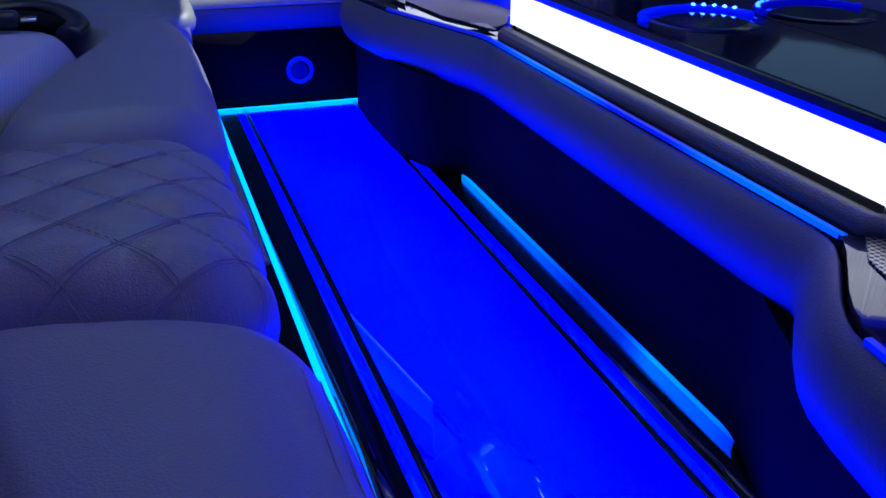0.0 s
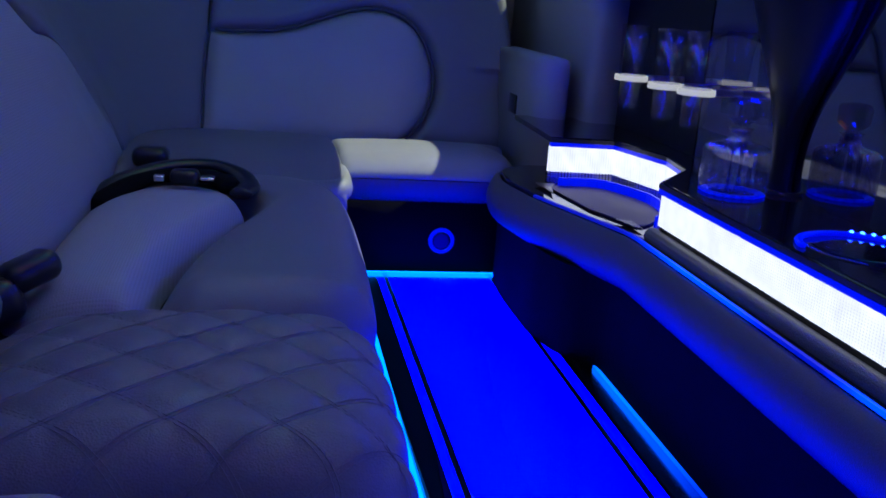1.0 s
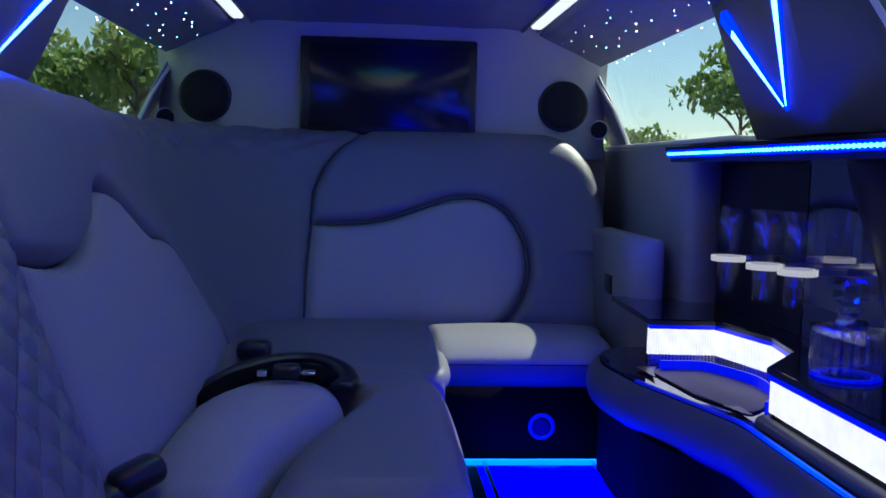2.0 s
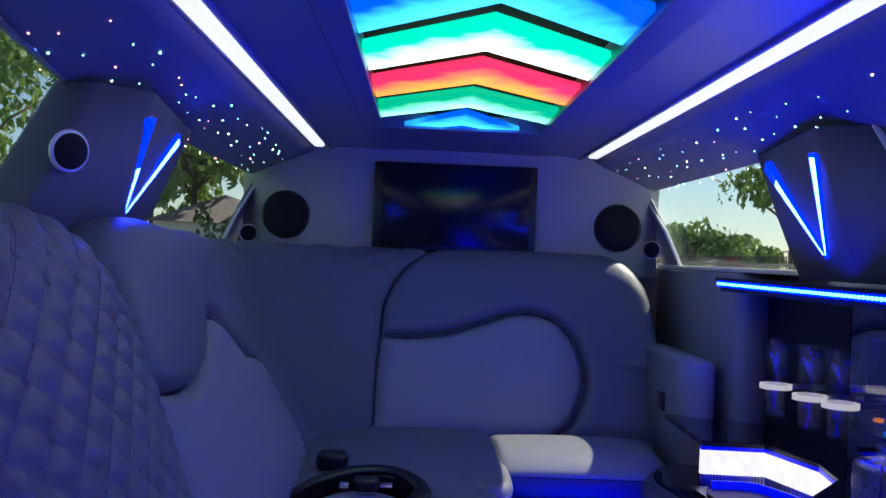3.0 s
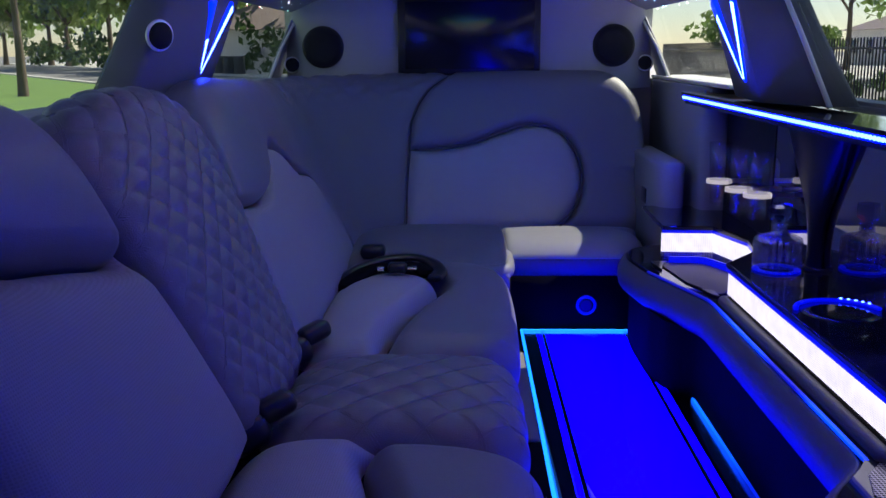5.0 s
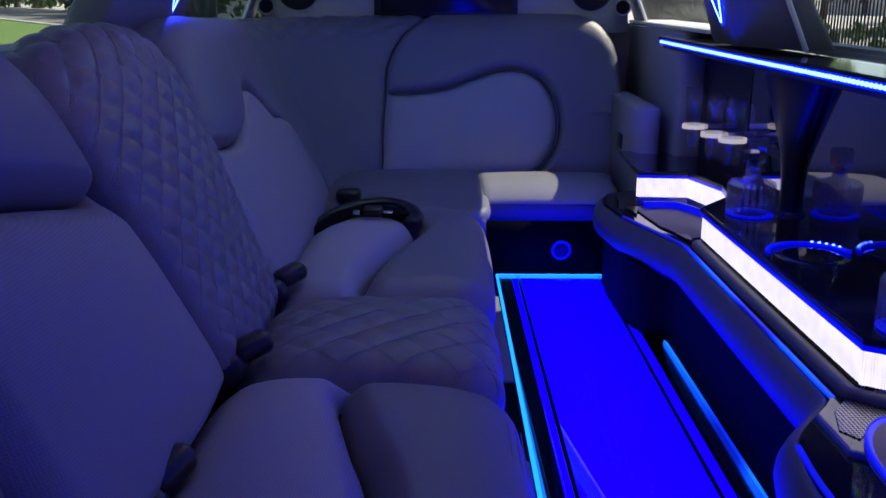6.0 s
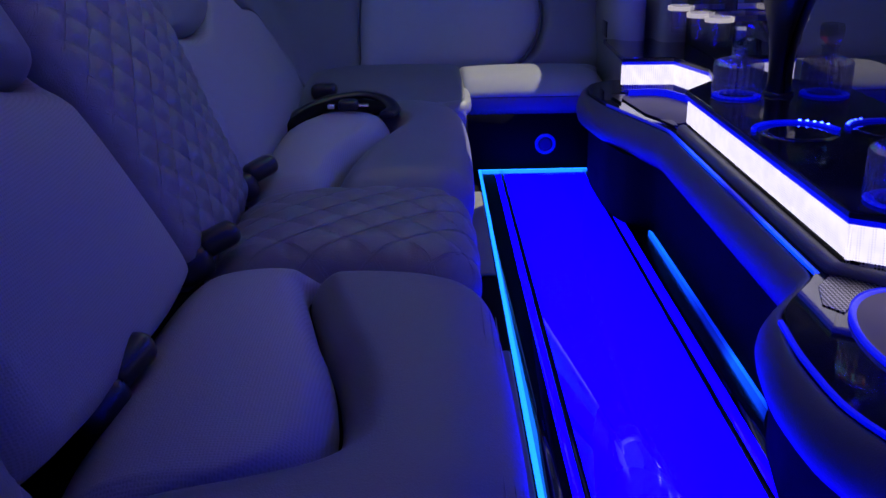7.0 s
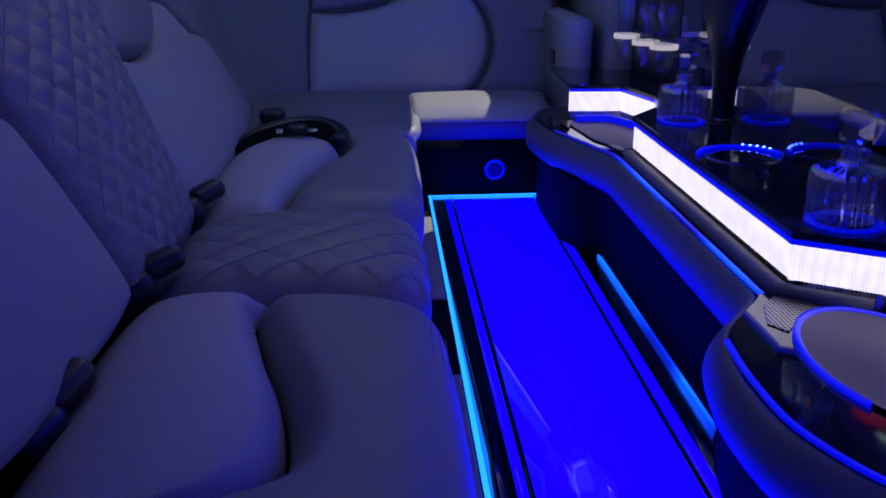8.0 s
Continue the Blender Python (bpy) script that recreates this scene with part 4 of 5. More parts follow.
# ---- bar ----
COUNTER = [(0.69, 2.235), (0.845, 2.225), (0.895, 2.03), (0.87, 1.87), (0.75, 1.73), (0.755, 0.785), (0.872, 0.712), (0.905, 0.5), (0.87, 0.3), (0.75, 0.18), (0.75, -1.9)]
LOWER = [(0.70, 2.46), (0.625, 2.40), (0.605, 2.28), (0.632, 2.10), (0.735, 1.77), (0.735, 0.80), (0.625, 0.665), (0.600, 0.53), (0.603, 0.40), (0.64, 0.30), (0.735, 0.16), (0.735, -1.9)]


def inset_line(line, d):
    """The plan line moved to its right by d."""
    out = []
    for i, p in enumerate(line):
        a, b = Vector(line[max(0, i - 1)]), Vector(line[min(len(line) - 1, i + 1)])
        t = (b - a).normalized()
        out.append((p[0] + d * -t.y, p[1] + d * t.x))
    return out


def soften(line, times=2):
    """Rounds the corners of a plan line."""
    for _ in range(times):
        out = [line[0]]
        for a, b in zip(line, line[1:]):
            d = math.dist(a, b)
            k = min(0.25, 0.022 / d)
            out += [(a[0] + (b[0] - a[0]) * k, a[1] + (b[1] - a[1]) * k), (b[0] - (b[0] - a[0]) * k, b[1] - (b[1] - a[1]) * k)]
        line = out + [line[-1]]
    return line


def wall_line(bm, line, z0, z1, thick):
    """A standing strip along a plan line."""
    a, b = line, inset_line(line, thick)
    rows = [[(x, y, z0), (x, y, z1), (u, v, z1), (u, v, z0)] for (x, y), (u, v) in zip(a, b)]
    vs = grid(bm, rows, True)
    bm.faces.new(vs[0][::-1])
    bm.faces.new(vs[-1])
    return bm


bar = thing("bar_cabinet", (0.8, 1.2, 0), "black glossy bar cabinet with lit panels and a leather bolster", "cabinet")
foot = [(0.64, 2.48), (0.622, 2.40), (0.612, 2.28), (0.615, 2.03), (0.645, 1.90), (0.715, 1.85), (0.715, 0.90), (0.66, 0.77), (0.630, 0.62), (0.625, 0.40), (0.66, 0.30), (0.74, 0.18), (0.74, -1.9)]
wpart("body", prism(bmesh.new(), soften(foot, 3) + [(0.96, -1.9), (0.96, 2.48)], -0.012, 0.20), BLACK_MATT, bar, smooth=False)
wpart("core", prism(bmesh.new(), inset_line(LOWER, 0.02) + [(0.955, -1.9), (0.955, 2.46)], 0.201, 0.285), BLACK_MATT, bar, smooth=False)
wpart("lower_top", prism(bmesh.new(), inset_line(soften(LOWER), -0.008) + [(0.96, -1.9), (0.96, 2.46)], 0.286, 0.304), BLACK_GLOSS, bar, smooth=False)
NOSE = [(0.614, 0.632), (0.603, 0.53), (0.604, 0.40), (0.64, 0.30), (0.735, 0.16), (0.735, -1.0)]
for line, m in ((soften([(0.632, 2.10), (0.735, 1.77), (0.735, 1.66)]) + [(0.735, 1.3), (0.735, 0.80)], LED_EDGE), (soften(NOSE), LED_DIM)):
    bm = bmesh.new()
    wall_line(bm, inset_line(line, -0.0145), 0.2985, 0.3045, 0.007)
    ob = part("led_line", bm, m, None, "blue LED line under the counter", False)
    under(ob, bar)
bm = tube(bmesh.new(), [(0.751, 1.74, 0.309), (0.751, 1.2, 0.309), (0.751, 0.80, 0.309), (0.806, 0.752, 0.309), (0.866, 0.715, 0.309)], 0.016, 12)
wpart("moulding", bm, LEATHER_BAR, bar, "dark padded moulding below the lit panel")
# bolster swept along the lower edge
bm = bmesh.new()
dens = soften(LOWER)
rows = []
sec = [(-0.010, 0.290), (-0.016, 0.2965), (-0.028, 0.286), (-0.039, 0.266), (-0.044, 0.24), (-0.036, 0.21), (-0.012, 0.19), (0.02, 0.188)]
secs = spline(sec, 3)
offs = {round(float(o), 5): inset_line(dens, float(o)) for o, z in secs}
for i in range(len(dens)):
    rows.append([(*offs[round(float(o), 5)][i], float(z)) for o, z in secs])
grid(bm, rows)
wpart("bolster", bm, LEATHER_BAR, bar, "padded grey leather bolster")
bm = bmesh.new()
wall_line(bm, inset_line(COUNTER, 0.012), 0.304, 0.332, 0.01)
wpart("plinth", bm, BLACK_GLOSS, bar, smooth=False)
bm = bmesh.new()
wall_line(bm, inset_line(COUNTER[4:6], 0.006), 0.332, 0.393, 0.012)
wpart("lit_panel", bm, PANEL_WHITE, bar, "white glowing perforated front panel", smooth=False)
for seg in (COUNTER[0:4], COUNTER[5:9], COUNTER[9:11]):
    bm = bmesh.new()
    wall_line(bm, inset_line(seg, 0.006), 0.332, 0.393, 0.012)
    wpart("lit_panel", bm, PANEL_WHITE, bar, "white glowing perforated front panel", smooth=False)
for seg in (COUNTER[0:5], COUNTER[5:10]):
    bm = bmesh.new()
    wall_line(bm, inset_line(seg, 0.008), 0.305, 0.331, 0.003)
    wpart("mesh_plate", bm, CHROME_MESH, bar, "perforated chrome plate", smooth=False)
bm = bmesh.new()
wall_line(bm, inset_line(COUNTER, -0.001), 0.3935, 0.4025, 0.012)
wpart("led_line", bm, LED_DIM, bar, "deep blue LED line under the worktop", smooth=False)

worktop = thing("worktop", (0.85, 1.2, 0.403), "glossy black acrylic bar worktop", "worktop")
wpart("slab", prism(bmesh.new(), COUNTER + [(0.968, -1.9), (0.968, 2.62), (0.70, 2.62)], 0.403, 0.416, 0.003), BLACK_GLOSS, worktop, smooth=False)
bm = bmesh.new()
wall_line(bm, inset_line(COUNTER, -0.002), 0.4045, 0.4125, 0.0018)
wpart("edge_band", bm, BLACK_PLASTIC, worktop, "thin edge band", smooth=False)
mirror = tagged(part("bar_mirror", box_bm((0.956, 0.1, 0.417), (0.966, 2.03, 0.79)), MIRROR, smooth=False), "smoked mirror behind the bar", "mirror")
tagged(part("wall_bar_back", box_bm((0.954, 2.0305, 0.417), (0.966, 2.62, 0.784)), BLACK_PLASTIC, smooth=False), "dark panel behind the glasses", "wall", kind="structure")
shelf = thing("bar_shelf", (0.87, 1.2, 0.8), "glossy black shelf over the bar with a blue LED edge", "shelf")
edge = [(0.83, 2.52), (0.782, 2.44), (0.780, 1.6), (0.782, 0.6), (0.80, 0.0), (0.83, -0.6)]
wpart("board", prism(bmesh.new(), inset_line(edge, 0.008) + [(0.995, -0.6), (0.995, 2.52)], 0.785, 0.822, 0.003), BLACK_GLOSS, shelf, smooth=False)
bm = bmesh.new()
wall_line(bm, inset_line(edge[1:], 0.0), 0.798, 0.812, 0.007)
wpart("led_edge", bm, LED_SHELF, shelf, "bright blue LED edge", smooth=False)
bm = bmesh.new()
wall_line(bm, inset_line(edge[1:], -0.007), 0.8128, 0.822, 0.014)
wpart("lip", bm, BLACK_GLOSS, shelf, "thin lip over the LED edge", smooth=False)
bead = bmesh.new()
bmesh.ops.create_icosphere(bead, subdivisions=1, radius=0.0048, matrix=Matrix.Diagonal((1, 1.6, 1, 1)))
LED_BEAD = glow("led_bead", (0.011, 0.026, 1.0), 46.0)
bead_me = mesh_of("led", bead, LED_BEAD)
for k in range(150):
    y = 2.43 - 0.0165 * k
    o = new("led", bead_me)
    x = float(np.interp(-y, [-p[1] for p in edge], [p[0] for p in edge]))
    o.location = (x - 0.001, y, 0.805)
    under(o, shelf)

# flared support between worktop and shelf
col = thing("shelf_support", (0.94, 1.66, 0.41), "dark flared support between worktop and shelf", "support")
bm = bmesh.new()
rows = []
for z, w, d in spline([(0.417, 0.032, 0.030), (0.46, 0.029, 0.028), (0.51, 0.032, 0.030), (0.56, 0.048, 0.036), (0.61, 0.076, 0.045), (0.66, 0.108, 0.055), (0.71, 0.138, 0.066), (0.76, 0.162, 0.078), (0.784, 0.17, 0.08)], 3):
    rows.append([(0.9555 - (d if math.sin(a) > 0 else 0.0) * math.sin(a), 1.66 + w * math.cos(a), z) for a in (2 * math.pi * k / 20 for k in range(20))])
grid(bm, rows, True)
wpart("body", bm, BLACK_PLASTIC, col)
bm = bmesh.new()
rows = [[(0.9555 - (0.036 if math.sin(a) > 0 else 0.0) * math.sin(a), 1.66 + 0.038 * math.cos(a), z) for a in (2 * math.pi * k / 24 for k in range(24))] for z in (0.4165, 0.424)]
vs = grid(bm, rows, True)
bm.faces.new(vs[-1])
wpart("foot", bm, BLACK_GLOSS, col)

# glassware
def tumbler(place, h=0.185, r=0.034):
    th = thing("drinking_glass", place, "tall clear drinking glass in a bright ring holder", "glass", "glasses in the holder")
    prof = [(r * 0.62, 0), (r * 0.72, 0.004), (r * 0.86, h * 0.5), (r, h), (r - 0.002, h), (r * 0.86 - 0.002, h * 0.5), (r * 0.68, 0.016), (0.001, 0.014)]
    part("body", lathe(bmesh.new(), prof, 24), THIN_GLASS, th)
    return th


def holder(places, z):
    th = thing("glass_holder", (0.9, 2.1, z), "bright ring holder for glasses on the mirror", "holder")
    for x, y in places:
        bm = bmesh.new()
        lathe(bm, [(0.0345, 0.004), (0.0372, 0.004), (0.0372, 0.016), (0.0345, 0.016)], 28, (x, y, z))
        bm.faces.ensure_lookup_table()
        for f in [f for f in bm.faces if len(f.verts) > 6]:
            bm.faces.remove(f)
        wpart("ring", bm, RING_GLOW, th, "white ring, its bright shine put in as emission")
        wpart("bracket", box_bm((x + 0.036, y - 0.006, z + 0.004), (0.957, y + 0.006, z + 0.018), 0.002), SATIN, th)
    return th


# The rings are no lamps; emission stands in for their bright reflections.
RING_GLOW = glow("ring_shine", (1.0, 0.95, 0.98), 0.32)
SATIN = surface("satin_metal", (0.85, 0.83, 0.82), 0.3, metal=1.0, vary=0.04, bump=0)
spots = [(0.829, 2.132), (0.838, 1.962), (0.859, 1.862)]
holder(spots, 0.562)
for x, y in spots:
    tumbler((x, y, 0.503))


def decanter(place, s=1.0, turn=0):
    th = thing("decanter", place, "cut-crystal decanter with a faceted stopper on the bar", "decanter", "decanters")
    th.rotation_euler = (0, 0, radians(turn))
    prof = [(0.060, 0), (0.064, 0.004), (0.065, 0.012), (0.065, 0.082), (0.062, 0.090), (0.052, 0.096), (0.028, 0.101), (0.021, 0.106), (0.019, 0.122), (0.025, 0.127),
            (0.022, 0.127), (0.015, 0.121), (0.016, 0.106), (0.024, 0.098), (0.050, 0.091), (0.058, 0.084), (0.060, 0.078), (0.060, 0.016), (0.052, 0.012), (0.001, 0.011)]
    part("body", lathe(bmesh.new(), [(r * s, z * s) for r, z in prof], 132, flute=0.03, flutes=22), FLUTED, th)
    part("stopper", lathe(bmesh.new(), [(0.012 * s, 0.112 * s), (0.013 * s, 0.131 * s), (0.020 * s, 0.137 * s), (0.031 * s, 0.146 * s), (0.033 * s, 0.174 * s), (0.028 * s, 0.183 * s), (0.012 * s, 0.186 * s)], 8), FLUTED, th, smooth=False)
    bm = bmesh.new()
    ring(bm, Matrix.Translation((0, 0, 0.003)), 0.054 * s, 0.009, 32, 6, 0.3)
    part("light_ring", bm, LED_DIM, th, "blue light ring under the decanter")
    return th


decanter((0.848, 1.645, 0.4165), 0.92)
decanter((0.852, 0.815, 0.4165), 0.98, 20)

bucket = thing("ice_bucket", (0.868, 1.285, 0.417), "sunken ice well with a half-round blue-lit rim", "ice bucket")
bm = bmesh.new()
tube(bm, [(0.858 + 0.088 * math.cos(a), 1.27 + 0.088 * math.sin(a), 0.4195) for a in (radians(8 + 6 * k) for k in range(28))], 0.006, 8, flat=0.7)
wpart("rim", bm, LED_DIM, bucket, "blue-lit rim")
bm = bmesh.new()
disc(bm, Matrix.Translation((0.858, 1.27, 0.4165)), 0.080, 0.001, 48)
wpart("well", bm, BLACK_GLOSS, bucket)
for k in range(5):
    a = radians(28 + 10 * k)
    bm = bmesh.new()
    bmesh.ops.create_icosphere(bm, subdivisions=1, radius=0.004, matrix=Matrix.Translation((0.858 + 0.088 * math.cos(a), 1.27 + 0.088 * math.sin(a), 0.4225)))
    wpart("led", bm, LED_BEAD, bucket)

# cup wells in the lower tier
def cup_well(place, rx, ry):
    th = thing("cup_well", place, "oval chrome cup well sunk in the lower bar tier", "cup holder", "cup wells")
    bm = bmesh.new()
    rows = []
    for k in range(31):
        a = radians(20 + 6.5 * k)
        c, s = math.cos(a), math.sin(a)
        rows.append([(rx * q * c, ry * q * s, z) for q, z in ((1.06, 0.0), (1.06, 0.006), (1.0, 0.008), (0.97, 0.004))])
    grid(bm, rows)
    part("rim", bm, LED_DIM, th, "blue-lit rim")
    bm = bmesh.new()
    rows = [[(rx * q * math.cos(a), ry * q * math.sin(a), z) for a in (2 * math.pi * k / 40 for k in range(40))] for q, z in ((0.99, 0.005), (0.9, 0.003), (0.5, 0.002), (0.02, 0.002))]
    vs = grid(bm, rows, True)
    bm.faces.new(vs[-1])
    part("bowl", bm, BOWL, th, "satin metal bowl")
    return th


cup_well((0.802, 0.53, 0.3045), 0.112, 0.185)
ramp = tagged(part("mesh_plate", prism(bmesh.new(), [(0.703, 0.745), (0.738, 0.788), (0.79, 0.757), (0.845, 0.727), (0.845, 0.716), (0.77, 0.719), (0.742, 0.700), (0.722, 0.672), (0.702, 0.648), (0.682, 0.678)], 0.3042, 0.3062, 0.0008), MESH_FLAT, smooth=False), "perforated chrome plate on the lower bar tier", "plate")
# the well in the bar's recess: satin bowl, blue-lit back edge, perforated corners
recess = thing("cup_well", (0.77, 2.0, 0.3045), "satin metal cup well with a blue-lit edge", "cup holder", "cup wells")
wpart("bowl", prism(bmesh.new(), soften([(0.672, 2.185), (0.80, 2.185), (0.862, 2.04), (0.845, 1.90), (0.757, 1.80), (0.70, 1.95)]), 0.305, 0.309, 0.001), BOWL, recess, "satin metal bowl", smooth=False)
bm = bmesh.new()
wall_line(bm, soften([(0.705, 2.192), (0.812, 2.192), (0.872, 2.04), (0.855, 1.895), (0.79, 1.822)]), 0.3045, 0.327, 0.004)
wpart("rim", bm, LED_DIM, recess, "blue-lit back edge", smooth=False)
wpart("mesh_corner", prism(bmesh.new(), [(0.650, 2.200), (0.700, 2.200), (0.676, 2.15), (0.662, 2.09)], 0.3095, 0.3115, 0.0005), MESH_FLAT, recess, "perforated chrome corner", smooth=False)
wpart("mesh_corner", prism(bmesh.new(), [(0.722, 1.86), (0.752, 1.845), (0.752, 1.785), (0.738, 1.80)], 0.3095, 0.3115, 0.0005), MESH_FLAT, recess, "perforated chrome corner", smooth=False)

# ---- seat belts ----
def buckle(place, turn, group="seat belt buckles"):
    th = thing("seat_belt_buckle", place, "black plastic seat belt buckle on webbing", "seat belt", group)
    th.rotation_euler = (radians(-8), radians(-16), radians(turn))
    part("housing", box_bm((-0.004, -0.023, -0.008), (0.066, 0.023, 0.030), 0.016, 4), BLACK_PLASTIC, th)
    part("button", box_bm((0.0655, -0.007, 0.008), (0.0675, 0.007, 0.013), 0.001), BOWL, th, "dull metal release button")
    bm = bmesh.new()
    tube(bm, spline([(-0.10, -0.012, -0.05), (-0.06, -0.006, -0.015), (-0.025, 0, 0.008), (0.004, 0, 0.012)], 4), 0.024, 8, flat=0.3)
    part("webbing", bm, BLACK_MATT, th)
    part("retractor", box_bm((-0.058, -0.030, -0.034), (0.010, 0.030, 0.022), 0.020, 4), BLACK_PLASTIC, th)
    return th


for x, y, turn, big in ((-0.312, 0.485, 66, 1.25), (-0.302, 0.955, 34, 1.15), (-0.302, 1.40, 40, 1.15)):
    o = buckle((x, y, 0.300), turn)
    o.scale = (big, big, big)
belt = thing("seat_belt", (-0.2, 2.2, 0.3), "loose black seat belt coiled on the corner seat", "seat belt")
bm = bmesh.new()
tube(bm, spline([(-0.30, 1.96, 0.285), (-0.26, 2.04, 0.318), (-0.18, 2.10, 0.338), (-0.09, 2.12, 0.342), (-0.03, 2.08, 0.334), (-0.005, 2.01, 0.322), (-0.02, 1.95, 0.318)], 6), 0.023, 10, flat=0.5)
wpart("webbing", bm, BLACK_PLASTIC, belt)
bm = bmesh.new()
tube(bm, spline([(-0.29, 1.93, 0.29), (-0.22, 2.02, 0.322), (-0.14, 2.06, 0.330), (-0.07, 2.05, 0.326), (-0.035, 2.0, 0.318)], 6), 0.032, 10, flat=0.4)
wpart("webbing", bm, BLACK_MATT, belt)
wpart("buckle", box_bm((-0.155, 1.965, 0.326), (-0.10, 2.01, 0.356), 0.011, 3), BLACK_PLASTIC, belt)
wpart("tongue", box_bm((-0.098, 1.972, 0.337), (-0.070, 2.003, 0.343), 0.002), CHROME, belt, "chrome tongue")
wpart("clip", box_bm((-0.185, 1.968, 0.334), (-0.165, 1.99, 0.345), 0.002), CHROME, belt, "chrome clip")
wpart("retractor", box_bm((-0.27, 2.26, 0.30), (-0.19, 2.33, 0.345), 0.018, 3), BLACK_PLASTIC, belt)

# ---- outside ----
GROUND_Z = -0.42
GRASS = surface("grass", (0.11, 0.20, 0.04), 0.9, vary=0.35, scale=0.8, grain=25, bump=0.6)
ASPHALT = surface("asphalt", (0.20, 0.20, 0.19), 0.9, vary=0.2, scale=0.6, grain=60, bump=0.4)
CONCRETE = surface("concrete", (0.48, 0.47, 0.43), 0.9, vary=0.15, scale=0.9, grain=40, bump=0.3)
BARK = surface("bark", (0.11, 0.085, 0.06), 0.95, vary=0.3, scale=8, grain=60, bump=0.8)
BARK_PALE = surface("pale_bark", (0.42, 0.40, 0.35), 0.9, vary=0.3, scale=8, grain=60, bump=0.6)
LEAF = surface("leaves", (0.12, 0.19, 0.045), 0.6, vary=0.5, scale=1.5, grain=30, bump=0)
LEAF_PALE = surface("pale_leaves", (0.20, 0.26, 0.08), 0.6, vary=0.5, scale=1.5, grain=30, bump=0)


def leafy(m, share):
    """Lets daylight through the leaves."""
    n, l, b = m.node_tree.nodes, m.node_tree.links, m.node_tree.nodes["Principled BSDF"]
    tr, mx = n.new("ShaderNodeBsdfTranslucent"), n.new("ShaderNodeMixShader")
    l.new(b.inputs["Base Color"].links[0].from_socket, tr.inputs["Color"])
    mx.inputs[0].default_value = share
    l.new(b.outputs[0], mx.inputs[1])
    l.new(tr.outputs[0], mx.inputs[2])
    l.new(mx.outputs[0], n["Material Output"].inputs["Surface"])


HEDGE = surface("hedge_leaves", (0.06, 0.10, 0.035), 0.7, vary=0.5, scale=2, grain=30, bump=0)
for green in (LEAF, LEAF_PALE, HEDGE):
    leafy(green, 0.5)
STUCCO = surface("stucco", (0.74, 0.68, 0.65), 0.9, vary=0.1, scale=1, grain=60, bump=0.3)
ROOF_RED = surface("roof_tiles", (0.19, 0.15, 0.14), 0.85, vary=0.25, scale=2, grain=20, bump=0.5)
IRON = surface("dark_iron", (0.02, 0.02, 0.022), 0.6, bump=0)
BIN = surface("bin_plastic", (0.04, 0.045, 0.05), 0.5, bump=0)

bm = bmesh.new()
grid(bm, [[(x, y, GROUND_Z - 0.02) for x in (-400, -60, 0, 60, 400)] for y in (-400, -60, 0, 60, 400)])
tagged(part("ground", bm, ASPHALT, smooth=False), "grey asphalt ground", "ground", kind="structure")
lawn = [(-1.9, -40), (-1.9, 18), (-5, 24), (-12, 33), (-24, 50), (-70, 115), (-120, 115), (-120, -40)]
tagged(part("ground_lawn", prism(bmesh.new(), lawn, GROUND_Z - 0.02, GROUND_Z + 0.08, 0.02), GRASS, smooth=False), "mown green lawn beside the car", "lawn", kind="structure")
kerb = [(-1.75, 18.1), (-4.85, 24.2), (-11.85, 33.2), (-23.85, 50.2), (-69.85, 115.2)]
bm = bmesh.new()
rows = [[(x, y, GROUND_Z - 0.01), (x, y, GROUND_Z + 0.11), (x + 0.35, y + 0.25, GROUND_Z + 0.11), (x + 0.35, y + 0.25, GROUND_Z - 0.01)] for x, y in kerb]
grid(bm, rows)
tagged(part("kerb", bm, CONCRETE, smooth=False), "pale concrete kerb along the lawn", "kerb", kind="structure")
far = [(5, 32), (-3, 40), (-14, 54), (-60, 118), (-60, 160), (60, 160), (60, 60)]
tagged(part("pavement_far", prism(bmesh.new(), far, GROUND_Z - 0.02, GROUND_Z + 0.10, 0.02), CONCRETE, smooth=False), "pale concrete forecourt across the road", "pavement", kind="structure")
tagged(part("pavement_right", box_bm((2.3, -30, GROUND_Z - 0.02), (4.2, 60, GROUND_Z + 0.10), 0.02), CONCRETE), "pale concrete walk by the kerb", "pavement", kind="structure")


def leaves(bm, centre, size, count, seed, leaf=0.12):
    rg = random.Random(seed)
    clumps = [(Vector((rg.gauss(0, 0.42), rg.gauss(0, 0.42), rg.gauss(0, 0.36))), rg.uniform(0.2, 0.42)) for _ in range(max(6, count // 45))]
    for k in range(count):
        c, r = clumps[k % len(clumps)]
        d = Vector((rg.gauss(0, 1), rg.gauss(0, 1), rg.gauss(0, 1))).normalized() * r * rg.uniform(0.5, 1.0)
        q = Vector(centre) + Vector([(c[i] + d[i]) * size[i] for i in range(3)])
        m = Euler((rg.uniform(0, 6.3), rg.uniform(0, 6.3), rg.uniform(0, 6.3))).to_matrix()
        s = leaf * rg.uniform(0.6, 1.5)
        vs = [bm.verts.new(q + m @ Vector(p) * s) for p in ((-1, 0, 0), (0, -0.55, 0.12), (1, 0, 0), (0, 0.55, 0.12))]
        bm.faces.new(vs)
    return bm


